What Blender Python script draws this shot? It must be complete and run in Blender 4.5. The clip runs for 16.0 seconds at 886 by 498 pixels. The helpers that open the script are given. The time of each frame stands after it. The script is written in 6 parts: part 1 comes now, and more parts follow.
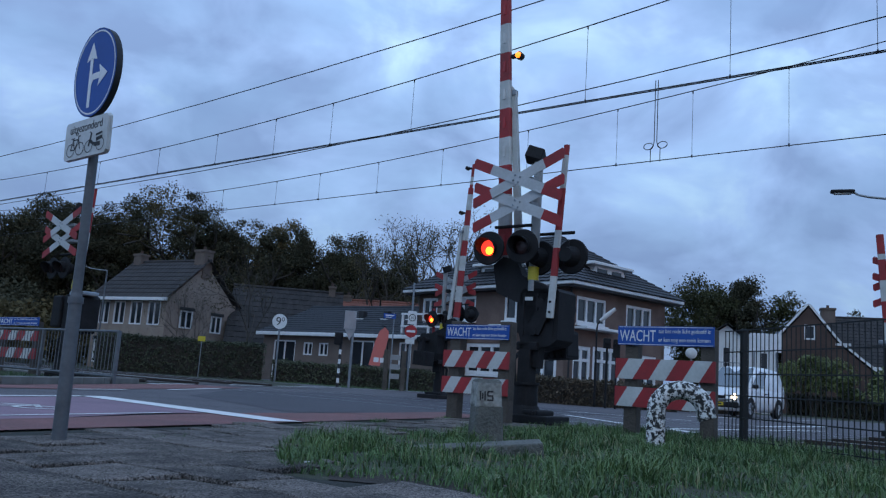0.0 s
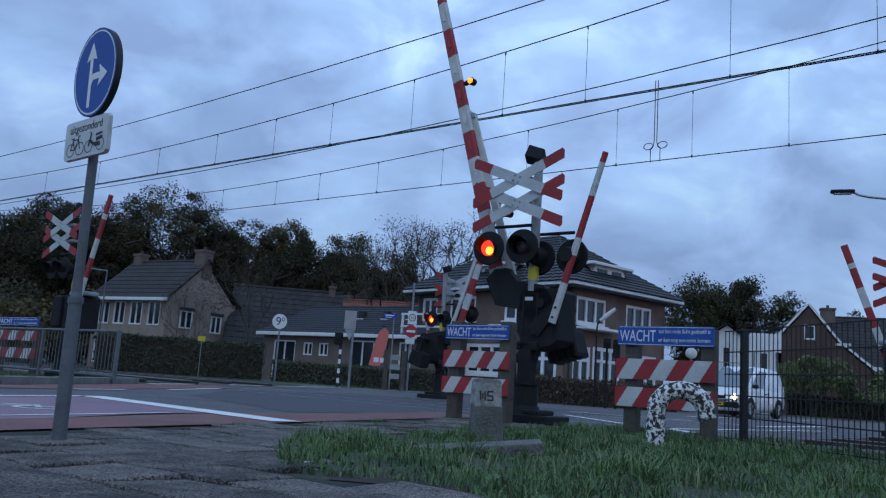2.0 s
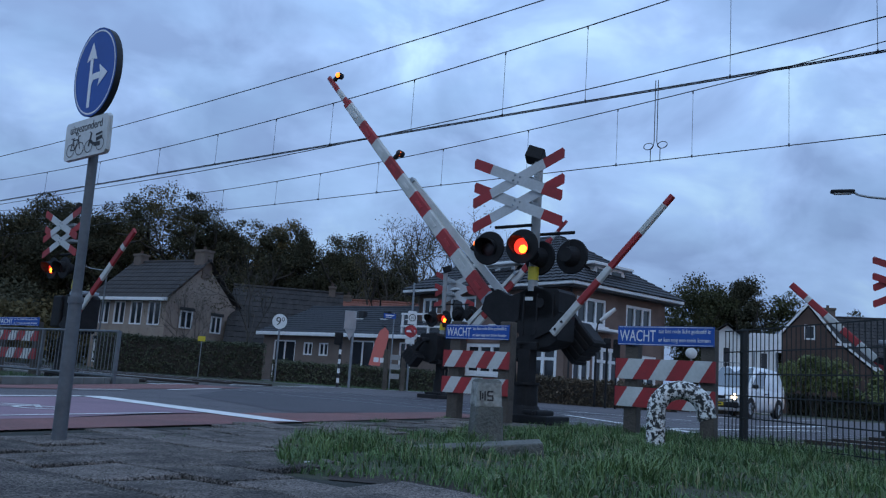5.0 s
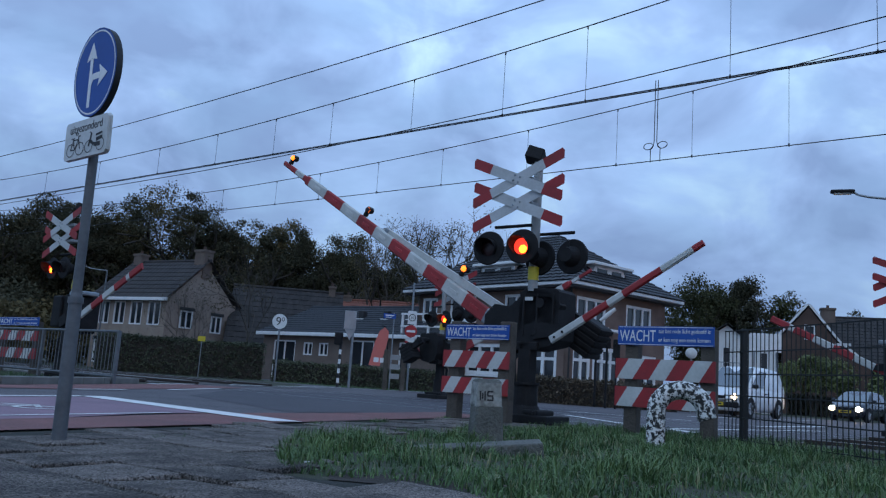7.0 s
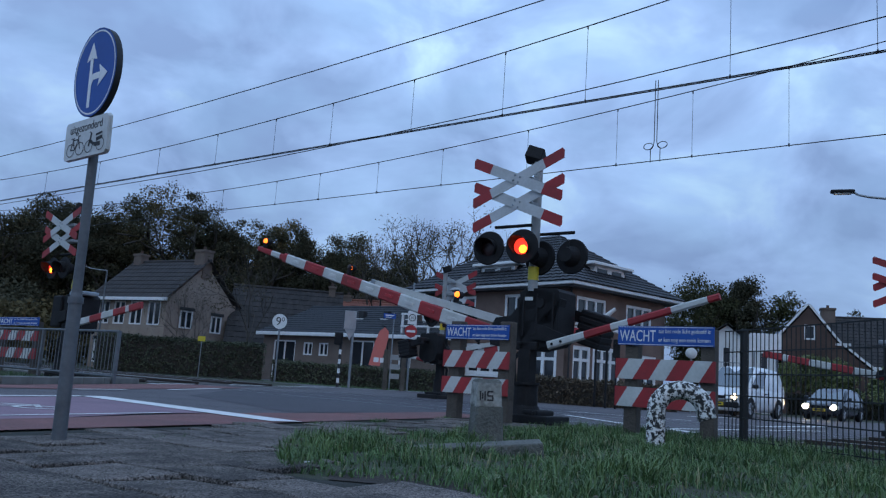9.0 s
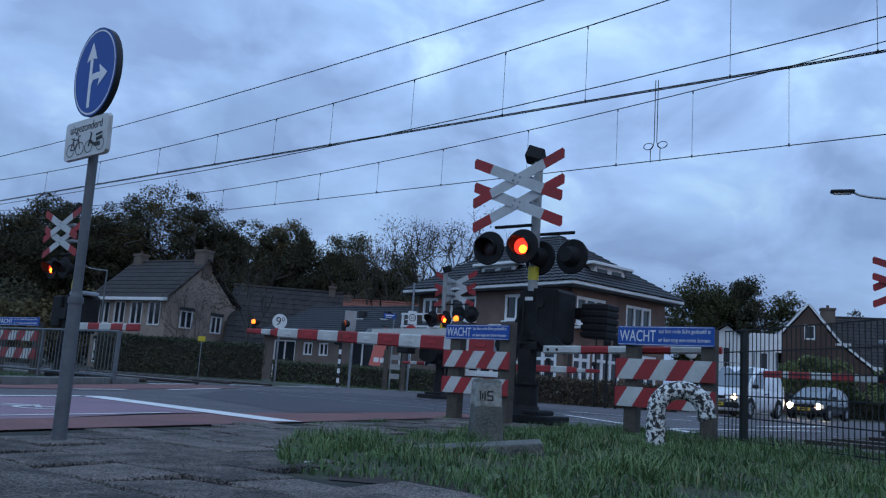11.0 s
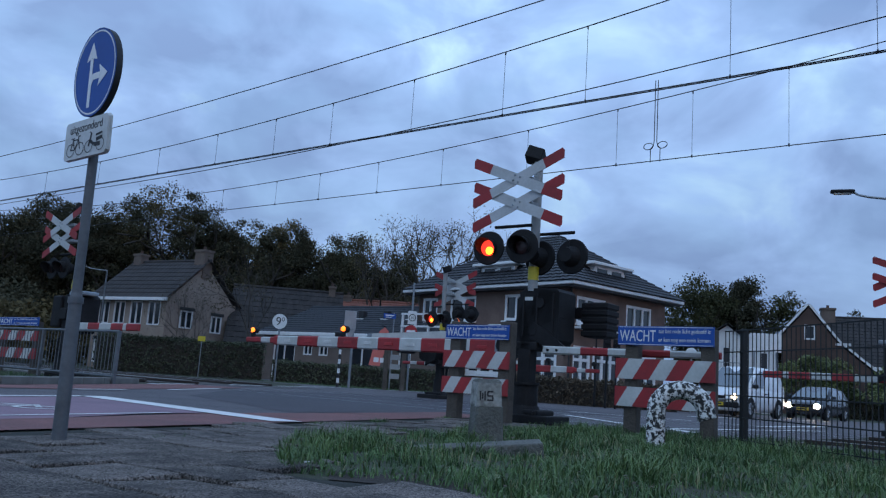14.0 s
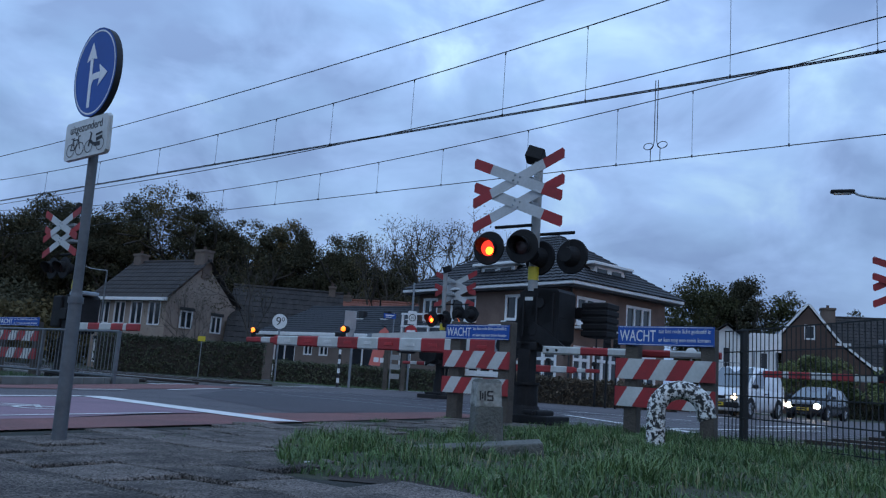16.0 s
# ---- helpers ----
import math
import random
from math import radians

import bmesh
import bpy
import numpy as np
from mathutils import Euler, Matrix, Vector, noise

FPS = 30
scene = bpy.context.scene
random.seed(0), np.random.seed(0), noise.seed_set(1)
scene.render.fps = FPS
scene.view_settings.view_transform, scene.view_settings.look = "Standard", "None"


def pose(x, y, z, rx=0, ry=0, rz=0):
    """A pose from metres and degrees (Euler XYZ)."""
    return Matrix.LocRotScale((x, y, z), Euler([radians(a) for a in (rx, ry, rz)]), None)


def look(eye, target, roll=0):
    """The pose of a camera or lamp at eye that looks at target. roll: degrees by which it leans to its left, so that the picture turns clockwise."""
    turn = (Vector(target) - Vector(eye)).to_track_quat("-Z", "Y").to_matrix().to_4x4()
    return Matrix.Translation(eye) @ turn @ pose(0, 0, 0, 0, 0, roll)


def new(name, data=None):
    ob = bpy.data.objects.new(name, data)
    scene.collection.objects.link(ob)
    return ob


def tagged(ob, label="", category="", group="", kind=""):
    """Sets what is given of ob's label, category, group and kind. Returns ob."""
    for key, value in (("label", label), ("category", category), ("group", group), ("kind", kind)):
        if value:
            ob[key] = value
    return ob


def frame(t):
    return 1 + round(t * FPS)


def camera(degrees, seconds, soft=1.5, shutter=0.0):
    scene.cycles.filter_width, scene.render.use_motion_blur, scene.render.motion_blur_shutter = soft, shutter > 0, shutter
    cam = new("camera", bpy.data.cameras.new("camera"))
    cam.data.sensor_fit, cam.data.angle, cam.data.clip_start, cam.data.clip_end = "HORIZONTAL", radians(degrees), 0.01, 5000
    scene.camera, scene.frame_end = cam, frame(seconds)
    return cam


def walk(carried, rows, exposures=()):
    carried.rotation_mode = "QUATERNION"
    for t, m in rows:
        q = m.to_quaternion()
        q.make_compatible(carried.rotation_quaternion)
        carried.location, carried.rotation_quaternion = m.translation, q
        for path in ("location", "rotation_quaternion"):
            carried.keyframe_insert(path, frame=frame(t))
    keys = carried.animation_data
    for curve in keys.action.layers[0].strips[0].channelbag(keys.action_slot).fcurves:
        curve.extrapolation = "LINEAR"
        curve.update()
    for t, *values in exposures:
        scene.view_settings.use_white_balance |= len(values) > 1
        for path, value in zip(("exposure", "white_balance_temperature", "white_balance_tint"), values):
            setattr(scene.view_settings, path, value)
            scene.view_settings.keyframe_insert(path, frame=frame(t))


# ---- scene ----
cam = camera(56, 16.0, soft=1.25)
EYE = (0.0, 0.0, 0.47)
AIM = (0.0, math.cos(radians(9.11)), 0.47 + math.sin(radians(9.11)))
walk(cam, [(0.0, look(EYE, AIM, 3.9)), (16.0, look(EYE, AIM, 3.9))])

# ---- plan: u runs across the railway, r along it ----
TURN = 51.9
UX, UY = math.cos(radians(TURN)), math.sin(radians(TURN))


def plan(s, r, z=0.0):
    return Vector((UX * s - UY * r, UY * s + UX * r, z))


def rail_pose(s, r, z=0.0, turn=0.0):
    p = plan(s, r, z)
    return pose(p.x, p.y, p.z, 0, 0, TURN + turn)


# ---- world, sun ----
def make_world():
    w = bpy.data.worlds.new("dusk_sky")
    scene.world = w
    w.use_nodes = True
    nt = w.node_tree
    nt.nodes.clear()
    out = nt.nodes.new("ShaderNodeOutputWorld")
    sky = nt.nodes.new("ShaderNodeTexSky")
    sky.sky_type, sky.sun_disc = "NISHITA", False
    sky.sun_elevation, sky.sun_rotation = radians(4), radians(150)
    sky.air_density, sky.dust_density, sky.ozone_density = 1.5, 2.0, 3.0
    bg_sky = nt.nodes.new("ShaderNodeBackground")
    bg_sky.inputs["Strength"].default_value = 0.05
    nt.links.new(sky.outputs[0], bg_sky.inputs[0])
    co = nt.nodes.new("ShaderNodeTexCoord")
    mp = nt.nodes.new("ShaderNodeMapping")
    mp.inputs["Scale"].default_value = (1.0, 1.0, 3.2)
    nt.links.new(co.outputs["Generated"], mp.inputs[0])
    n1 = nt.nodes.new("ShaderNodeTexNoise")
    n1.inputs["Scale"].default_value, n1.inputs["Detail"].default_value = 2.2, 5.0
    n1.inputs["Roughness"].default_value = 0.5
    nt.links.new(mp.outputs[0], n1.inputs["Vector"])
    ramp = nt.nodes.new("ShaderNodeValToRGB")
    e = ramp.color_ramp.elements
    e[0].position, e[0].color = 0.32, (0.165, 0.275, 0.52, 1)
    e[1].position, e[1].color = 0.66, (0.36, 0.58, 0.95, 1)
    nt.links.new(n1.outputs["Fac"], ramp.inputs[0])
    bg_cloud = nt.nodes.new("ShaderNodeBackground")
    bg_cloud.inputs["Strength"].default_value = 0.95
    sep = nt.nodes.new("ShaderNodeSeparateXYZ")
    nt.links.new(co.outputs["Generated"], sep.inputs[0])
    rise = nt.nodes.new("ShaderNodeMapRange")
    rise.inputs["From Min"].default_value, rise.inputs["From Max"].default_value = 0.0, 0.5
    rise.inputs["To Min"].default_value, rise.inputs["To Max"].default_value = 0.82, 1.3
    nt.links.new(sep.outputs["Z"], rise.inputs["Value"])
    lift = nt.nodes.new("ShaderNodeVectorMath")
    lift.operation = "SCALE"
    nt.links.new(ramp.outputs[0], lift.inputs[0])
    nt.links.new(rise.outputs[0], lift.inputs["Scale"])
    nt.links.new(lift.outputs[0], bg_cloud.inputs[0])
    mix = nt.nodes.new("ShaderNodeAddShader")
    nt.links.new(bg_sky.outputs[0], mix.inputs[0])
    nt.links.new(bg_cloud.outputs[0], mix.inputs[1])
    nt.links.new(mix.outputs[0], out.inputs[0])


make_world()
sun = new("sun", bpy.data.lights.new("sun", "SUN"))
sun.data.energy, sun.data.angle, sun.data.color = 0.5, radians(30), (0.80, 0.93, 1.0)
sun.matrix_world = look((0, 0, 40), (10, 26, 0))
scene.view_settings.exposure = 0.0


# ---- materials ----
def mat(name, color, rough=0.7, metal=0.0, color2=None, scale=6.0, fine=60.0, bump=0.15, amount=1.0, emit=None, strength=0.0,
        rand=0.0, world=False, coat=0.0, spec=0.5, speck=0.0, relief=0.02):
    m = bpy.data.materials.new(name)
    m.use_nodes = True
    nt = m.node_tree
    b = nt.nodes["Principled BSDF"]
    b.inputs["Roughness"].default_value, b.inputs["Metallic"].default_value = rough, metal
    b.inputs["Coat Weight"].default_value, b.inputs["Specular IOR Level"].default_value = coat, spec
    if emit:
        b.inputs["Base Color"].default_value = (*color, 1)
        b.inputs["Emission Color"].default_value = (*emit, 1)
        b.inputs["Emission Strength"].default_value = strength
        return m
    color2 = color2 or tuple(c * 0.72 for c in color)
    co = nt.nodes.new("ShaderNodeTexCoord")
    if world:
        geo = nt.nodes.new("ShaderNodeNewGeometry")
        vec = geo.outputs["Position"]
    else:
        vec = co.outputs["Object"]
    n1, n2 = nt.nodes.new("ShaderNodeTexNoise"), nt.nodes.new("ShaderNodeTexNoise")
    n1.inputs["Scale"].default_value, n1.inputs["Detail"].default_value = scale, 6
    n2.inputs["Scale"].default_value, n2.inputs["Detail"].default_value = fine, 3
    nt.links.new(vec, n1.inputs["Vector"])
    nt.links.new(vec, n2.inputs["Vector"])
    add = nt.nodes.new("ShaderNodeMath")
    add.operation = "MULTIPLY_ADD"
    nt.links.new(n2.outputs["Fac"], add.inputs[0])
    add.inputs[1].default_value = 0.45
    nt.links.new(n1.outputs["Fac"], add.inputs[2])
    last = add.outputs[0]
    if rand:
        info = nt.nodes.new("ShaderNodeObjectInfo")
        geo2 = nt.nodes.new("ShaderNodeNewGeometry")
        s = nt.nodes.new("ShaderNodeMath")
        s.operation = "ADD"
        nt.links.new(info.outputs["Random"], s.inputs[0])
        nt.links.new(geo2.outputs["Random Per Island"], s.inputs[1])
        a2 = nt.nodes.new("ShaderNodeMath")
        a2.operation = "MULTIPLY_ADD"
        nt.links.new(s.outputs[0], a2.inputs[0])
        a2.inputs[1].default_value = rand
        nt.links.new(last, a2.inputs[2])
        a3 = nt.nodes.new("ShaderNodeMath")
        a3.operation = "SUBTRACT"
        nt.links.new(a2.outputs[0], a3.inputs[0])
        a3.inputs[1].default_value = rand
        last = a3.outputs[0]
    ramp = nt.nodes.new("ShaderNodeValToRGB")
    e = ramp.color_ramp.elements
    e[0].position, e[1].position = 0.73 - 0.3 / max(amount, 0.05), 0.73 + 0.3 / max(amount, 0.05)
    e[0].position, e[1].position = max(0.0, e[0].position), min(1.0, e[1].position)
    e[0].color, e[1].color = (*color2, 1), (*color, 1)
    nt.links.new(last, ramp.inputs[0])
    shade = ramp.outputs[0]
    if speck:
        n3 = nt.nodes.new("ShaderNodeTexVoronoi")
        n3.inputs["Scale"].default_value = 150.0
        nt.links.new(vec, n3.inputs["Vector"])
        sw = nt.nodes.new("ShaderNodeSeparateColor")
        nt.links.new(n3.outputs["Color"], sw.inputs[0])
        span = nt.nodes.new("ShaderNodeMapRange")
        span.inputs["To Min"].default_value, span.inputs["To Max"].default_value = 1.0 - speck, 1.0 + speck
        nt.links.new(sw.outputs[0], span.inputs["Value"])
        gain = nt.nodes.new("ShaderNodeVectorMath")
        gain.operation = "SCALE"
        nt.links.new(shade, gain.inputs[0])
        nt.links.new(span.outputs[0], gain.inputs["Scale"])
        shade = gain.outputs[0]
    nt.links.new(shade, b.inputs["Base Color"])
    if bump:
        bp = nt.nodes.new("ShaderNodeBump")
        bp.inputs["Strength"].default_value = bump
        bp.inputs["Distance"].default_value = relief
        nt.links.new(n2.outputs["Fac"], bp.inputs["Height"])
        nt.links.new(bp.outputs[0], b.inputs["Normal"])
    return m


M = {
    "asphalt": mat("asphalt", (0.105, 0.092, 0.1), 0.7, color2=(0.052, 0.046, 0.051), scale=0.7, fine=120, bump=0.35, world=True, speck=0.3),
    "asphalt_new": mat("asphalt_new", (0.052, 0.045, 0.055), 0.7, color2=(0.028, 0.025, 0.031), scale=0.9, fine=120, bump=0.3, world=True, speck=0.3),
    "red_asphalt": mat("red_asphalt", (0.23, 0.09, 0.082), 0.8, color2=(0.12, 0.055, 0.052), scale=1.2, fine=110, bump=0.35, world=True, speck=0.3),
    "mauve": mat("mauve_asphalt", (0.27, 0.155, 0.20), 0.7, color2=(0.17, 0.105, 0.135), scale=1.0, fine=110, bump=0.2, world=True),
    "line": mat("road_paint", (0.84, 0.83, 0.82), 0.55, color2=(0.58, 0.57, 0.56), scale=4, fine=40, world=True),
    "tile": mat("concrete_tile", (0.225, 0.195, 0.178), 0.95, color2=(0.075, 0.068, 0.064), scale=4.5, fine=95, bump=1.0, rand=0.3, amount=1.3, world=True, spec=0.25, speck=0.8, relief=0.03),
    "joint": mat("joint_sand", (0.03, 0.03, 0.025), 1.0, color2=(0.012, 0.014, 0.01), scale=6, fine=70, bump=0.5, world=True),
    "soil": mat("verge_soil", (0.05, 0.062, 0.03), 1.0, color2=(0.025, 0.022, 0.016), scale=1.5, fine=40, bump=0.6, world=True),
    "mud": mat("bare_soil", (0.045, 0.033, 0.026), 1.0, color2=(0.018, 0.015, 0.012), scale=5, fine=45, bump=0.8, world=True),
    "grass_bright": mat("grass_tuft_blade", (0.12, 0.19, 0.055), 0.6, color2=(0.035, 0.075, 0.02), scale=2.5, fine=9, bump=0, rand=0.34),
    "grass": mat("grass_blade", (0.10, 0.185, 0.055), 0.6, color2=(0.02, 0.055, 0.015), scale=1.8, fine=9, bump=0, rand=0.34, amount=1.25),
    "dry_grass": mat("dry_blade", (0.26, 0.25, 0.13), 0.7, color2=(0.12, 0.13, 0.06), scale=2, fine=9, bump=0, rand=0.3),
    "kerb": mat("kerb_concrete", (0.22, 0.215, 0.2), 0.9, color2=(0.11, 0.11, 0.1), scale=3, fine=60, bump=0.4),
    "ballast": mat("ballast", (0.11, 0.1, 0.095), 0.95, color2=(0.04, 0.037, 0.035), scale=9, fine=22, bump=1.0, world=True),
    "rail": mat("rail_steel", (0.085, 0.06, 0.05), 0.5, 0.6, color2=(0.04, 0.03, 0.026), scale=5, fine=50),
    "rail_top": mat("rail_top", (0.4, 0.4, 0.42), 0.3, 0.9, scale=3, fine=30, bump=0.05),
    "white": mat("white_enamel", (0.78, 0.79, 0.8), 0.45, color2=(0.55, 0.56, 0.56), scale=3, fine=25, bump=0.04),
    "cross_white": mat("cross_white", (0.50, 0.515, 0.53), 0.5, color2=(0.36, 0.37, 0.37), scale=3, fine=25, bump=0.04),
    "red": mat("red_enamel", (0.42, 0.02, 0.025), 0.45, color2=(0.27, 0.018, 0.02), scale=3, fine=25, bump=0.04),
    "dirty_red": mat("worn_red", (0.36, 0.02, 0.026), 0.6, color2=(0.2, 0.02, 0.02), scale=4, fine=30, bump=0.08),
    "dirty_white": mat("worn_white", (0.55, 0.56, 0.55), 0.6, color2=(0.38, 0.39, 0.37), scale=4, fine=30, bump=0.08),
    "blue": mat("sign_blue", (0.006, 0.075, 0.35), 0.6, color2=(0.005, 0.055, 0.27), scale=3, fine=20, bump=0.02),
    "sign_white": mat("sign_white", (0.76, 0.77, 0.78), 0.4, color2=(0.62, 0.63, 0.63), scale=4, fine=25, bump=0.02),
    "sign_grey": mat("sign_panel_weathered", (0.60, 0.62, 0.62), 0.5, color2=(0.44, 0.46, 0.45), scale=8, fine=40, bump=0.05),
    "sign_back": mat("sign_back", (0.34, 0.36, 0.38), 0.4, 0.5, scale=3, fine=20, bump=0.02),
    "black": mat("black_coating", (0.021, 0.021, 0.023), 0.7, color2=(0.01, 0.01, 0.011), scale=5, fine=40, bump=0.1, spec=0.2),
    "ink": mat("black_ink", (0.015, 0.016, 0.02), 0.6, scale=5, fine=40, bump=0),
    "galv": mat("galvanised_steel", (0.30, 0.33, 0.36), 0.5, 0.55, color2=(0.17, 0.19, 0.21), scale=6, fine=35, bump=0.1),
    "galv_dark": mat("railing_steel", (0.17, 0.185, 0.20), 0.6, 0.4, color2=(0.09, 0.1, 0.11), scale=6, fine=35, bump=0.1),
    "pole_grey": mat("signpost_grey", (0.13, 0.14, 0.155), 0.6, 0.2, color2=(0.07, 0.077, 0.086), scale=7, fine=40, bump=0.12),
    "mast": mat("mast_grey", (0.33, 0.345, 0.35), 0.55, 0.3, color2=(0.23, 0.24, 0.24), scale=5, fine=30, bump=0.08),
    "yellow": mat("yellow_tape", (0.62, 0.5, 0.03), 0.5, scale=4, fine=30, bump=0.03),
    "wood": mat("weathered_wood", (0.10, 0.085, 0.07), 0.9, color2=(0.045, 0.038, 0.032), scale=4, fine=35, bump=0.6),
    "stone": mat("marker_stone", (0.15, 0.15, 0.135), 0.95, color2=(0.06, 0.062, 0.055), scale=7, fine=45, bump=0.7),
    "stone_paint": mat("flaked_white_paint", (0.38, 0.38, 0.35), 0.85, color2=(0.12, 0.12, 0.11), scale=9, fine=30, bump=0.4, amount=1.6),
    "hoop": mat("flaking_paint", (0.72, 0.72, 0.7), 0.75, color2=(0.018, 0.018, 0.018), scale=26, fine=70, bump=0.5, amount=7),
    "fence": mat("fence_green", (0.011, 0.014, 0.015), 0.7, color2=(0.007, 0.009, 0.009), scale=4, fine=30, bump=0.05),
    "wire": mat("wire_dark", (0.02, 0.021, 0.025), 0.5, 0.4, scale=4, fine=30, bump=0),
    # brick_grey turned down, the bungalow front's shade put into the colour; also on chimneys
    "brick_mid": mat("brick_umber_shaded", (0.17, 0.13, 0.11), 0.9, color2=(0.105, 0.08, 0.067), scale=1.2, fine=14, bump=0.4),
    "brick_brown": mat("brick_brown", (0.20, 0.135, 0.11), 0.9, color2=(0.12, 0.08, 0.066), scale=1.2, fine=14, bump=0.4),
    "brick_grey": mat("brick_greybrown", (0.33, 0.265, 0.22), 0.9, color2=(0.21, 0.165, 0.135), scale=1.2, fine=14, bump=0.4),
    "brick_dark": mat("brick_dark", (0.10, 0.062, 0.05), 0.9, color2=(0.055, 0.036, 0.03), scale=1.2, fine=14, bump=0.4),
    "render_white": mat("white_render", (0.70, 0.71, 0.71), 0.85, color2=(0.55, 0.56, 0.56), scale=1, fine=18, bump=0.1),
    "roof": mat("roof_tile_slate", (0.045, 0.04, 0.04), 0.9, color2=(0.02, 0.019, 0.02), scale=2, fine=9, bump=0.3, rand=0.25),
    "roof_glazed": mat("roof_tile_glazed", (0.038, 0.04, 0.047), 0.5, color2=(0.018, 0.019, 0.022), scale=2, fine=9, bump=0.2, rand=0.3, spec=0.4),
    "roof_blue": mat("roof_tile_blue", (0.04, 0.045, 0.055), 0.88, color2=(0.024, 0.027, 0.033), scale=2, fine=9, bump=0.3, rand=0.2),
    "roof_red": mat("roof_tile_red", (0.28, 0.095, 0.06), 0.8, color2=(0.17, 0.06, 0.045), scale=2, fine=9, bump=0.3),
    "trim": mat("white_trim", (0.76, 0.77, 0.78), 0.5, color2=(0.62, 0.63, 0.63), scale=2, fine=18, bump=0.03),
    "dark_trim": mat("dark_trim", (0.02, 0.02, 0.022), 0.6, scale=2, fine=18, bump=0.03),
    "glass": mat("window_glass", (0.03, 0.035, 0.042), 0.08, color2=(0.02, 0.022, 0.026), scale=1, fine=4, bump=0),
    "car_glass": mat("vehicle_glass", (0.06, 0.07, 0.08), 0.06, color2=(0.05, 0.06, 0.07), scale=1, fine=4, bump=0, spec=1.0, coat=1.0),
    "curtain": mat("net_curtain", (0.5, 0.52, 0.53), 0.9, color2=(0.3, 0.31, 0.32), scale=4, fine=30, bump=0.2),
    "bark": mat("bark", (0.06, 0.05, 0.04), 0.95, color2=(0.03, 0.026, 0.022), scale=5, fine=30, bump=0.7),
    "twig": mat("twig", (0.075, 0.066, 0.056), 0.95, color2=(0.04, 0.036, 0.03), scale=5, fine=30, bump=0),
    "leaf": mat("leaf_dark", (0.078, 0.074, 0.045), 0.9, color2=(0.04, 0.04, 0.026), scale=0.3, fine=2, bump=0, rand=0.22, spec=0.15),
    "leaf_autumn": mat("leaf_autumn", (0.13, 0.105, 0.05), 0.85, color2=(0.055, 0.05, 0.028), scale=0.3, fine=2, bump=0, rand=0.4, spec=0.15),
    "leaf_olive": mat("leaf_olive", (0.10, 0.10, 0.045), 0.85, color2=(0.045, 0.048, 0.024), scale=0.4, fine=2, bump=0, rand=0.35, spec=0.15),
    "leaf_light": mat("leaf_light", (0.18, 0.21, 0.075), 0.7, color2=(0.07, 0.095, 0.033), scale=0.5, fine=3, bump=0, rand=0.35),
    "hedge": mat("hedge_leaf", (0.075, 0.088, 0.048), 0.8, color2=(0.032, 0.038, 0.022), scale=0.8, fine=4, bump=0, rand=0.35),
    "hedge_brown": mat("hedge_brown_leaf", (0.10, 0.072, 0.045), 0.8, color2=(0.038, 0.036, 0.022), scale=0.8, fine=4, bump=0, rand=0.35),
    "van_white": mat("van_white", (0.74, 0.76, 0.78), 0.3, color2=(0.66, 0.68, 0.7), scale=1.5, fine=10, bump=0, coat=0.5),
    "car_paint": mat("car_dark_paint", (0.035, 0.04, 0.05), 0.25, 0.3, scale=1.5, fine=10, bump=0, coat=0.6),
    "tyre": mat("tyre", (0.016, 0.016, 0.017), 0.85, scale=8, fine=60, bump=0.2),
    "rim": mat("wheel_rim", (0.45, 0.46, 0.48), 0.35, 0.8, scale=8, fine=60, bump=0),
    "plate": mat("yellow_plate", (0.6, 0.42, 0.02), 0.5, scale=8, fine=60, bump=0),
    "flag": mat("banner_coral", (0.62, 0.16, 0.13), 0.8, color2=(0.5, 0.13, 0.11), scale=2, fine=12, bump=0.1),
    "lens_on": mat("lens_lit_red", (0.6, 0.04, 0.03), 0.3, emit=(1.0, 0.045, 0.025), strength=1.5),
    "lens_hot": mat("lens_hot_spot", (0.8, 0.4, 0.1), 0.3, emit=(1.0, 0.15, 0.008), strength=9.0),
    "lens_off": mat("lens_dark_red", (0.022, 0.005, 0.005), 0.4, scale=8, fine=60, bump=0),
    "amber": mat("amber_lit", (0.6, 0.25, 0.03), 0.3, emit=(1.0, 0.16, 0.012), strength=3.5),
    "head": mat("headlight_lit", (0.9, 0.85, 0.7), 0.3, emit=(1.0, 0.72, 0.4), strength=120.0),
    "head_soft": mat("headlight_dim", (0.9, 0.85, 0.7), 0.3, emit=(1.0, 0.8, 0.55), strength=7.0),
    "lamp_pale": mat("lamp_cover", (0.6, 0.6, 0.58), 0.4, scale=8, fine=60, bump=0),
    "bin_grey": mat("cabinet_grey", (0.3, 0.31, 0.31), 0.7, scale=3, fine=30, bump=0.1),
}


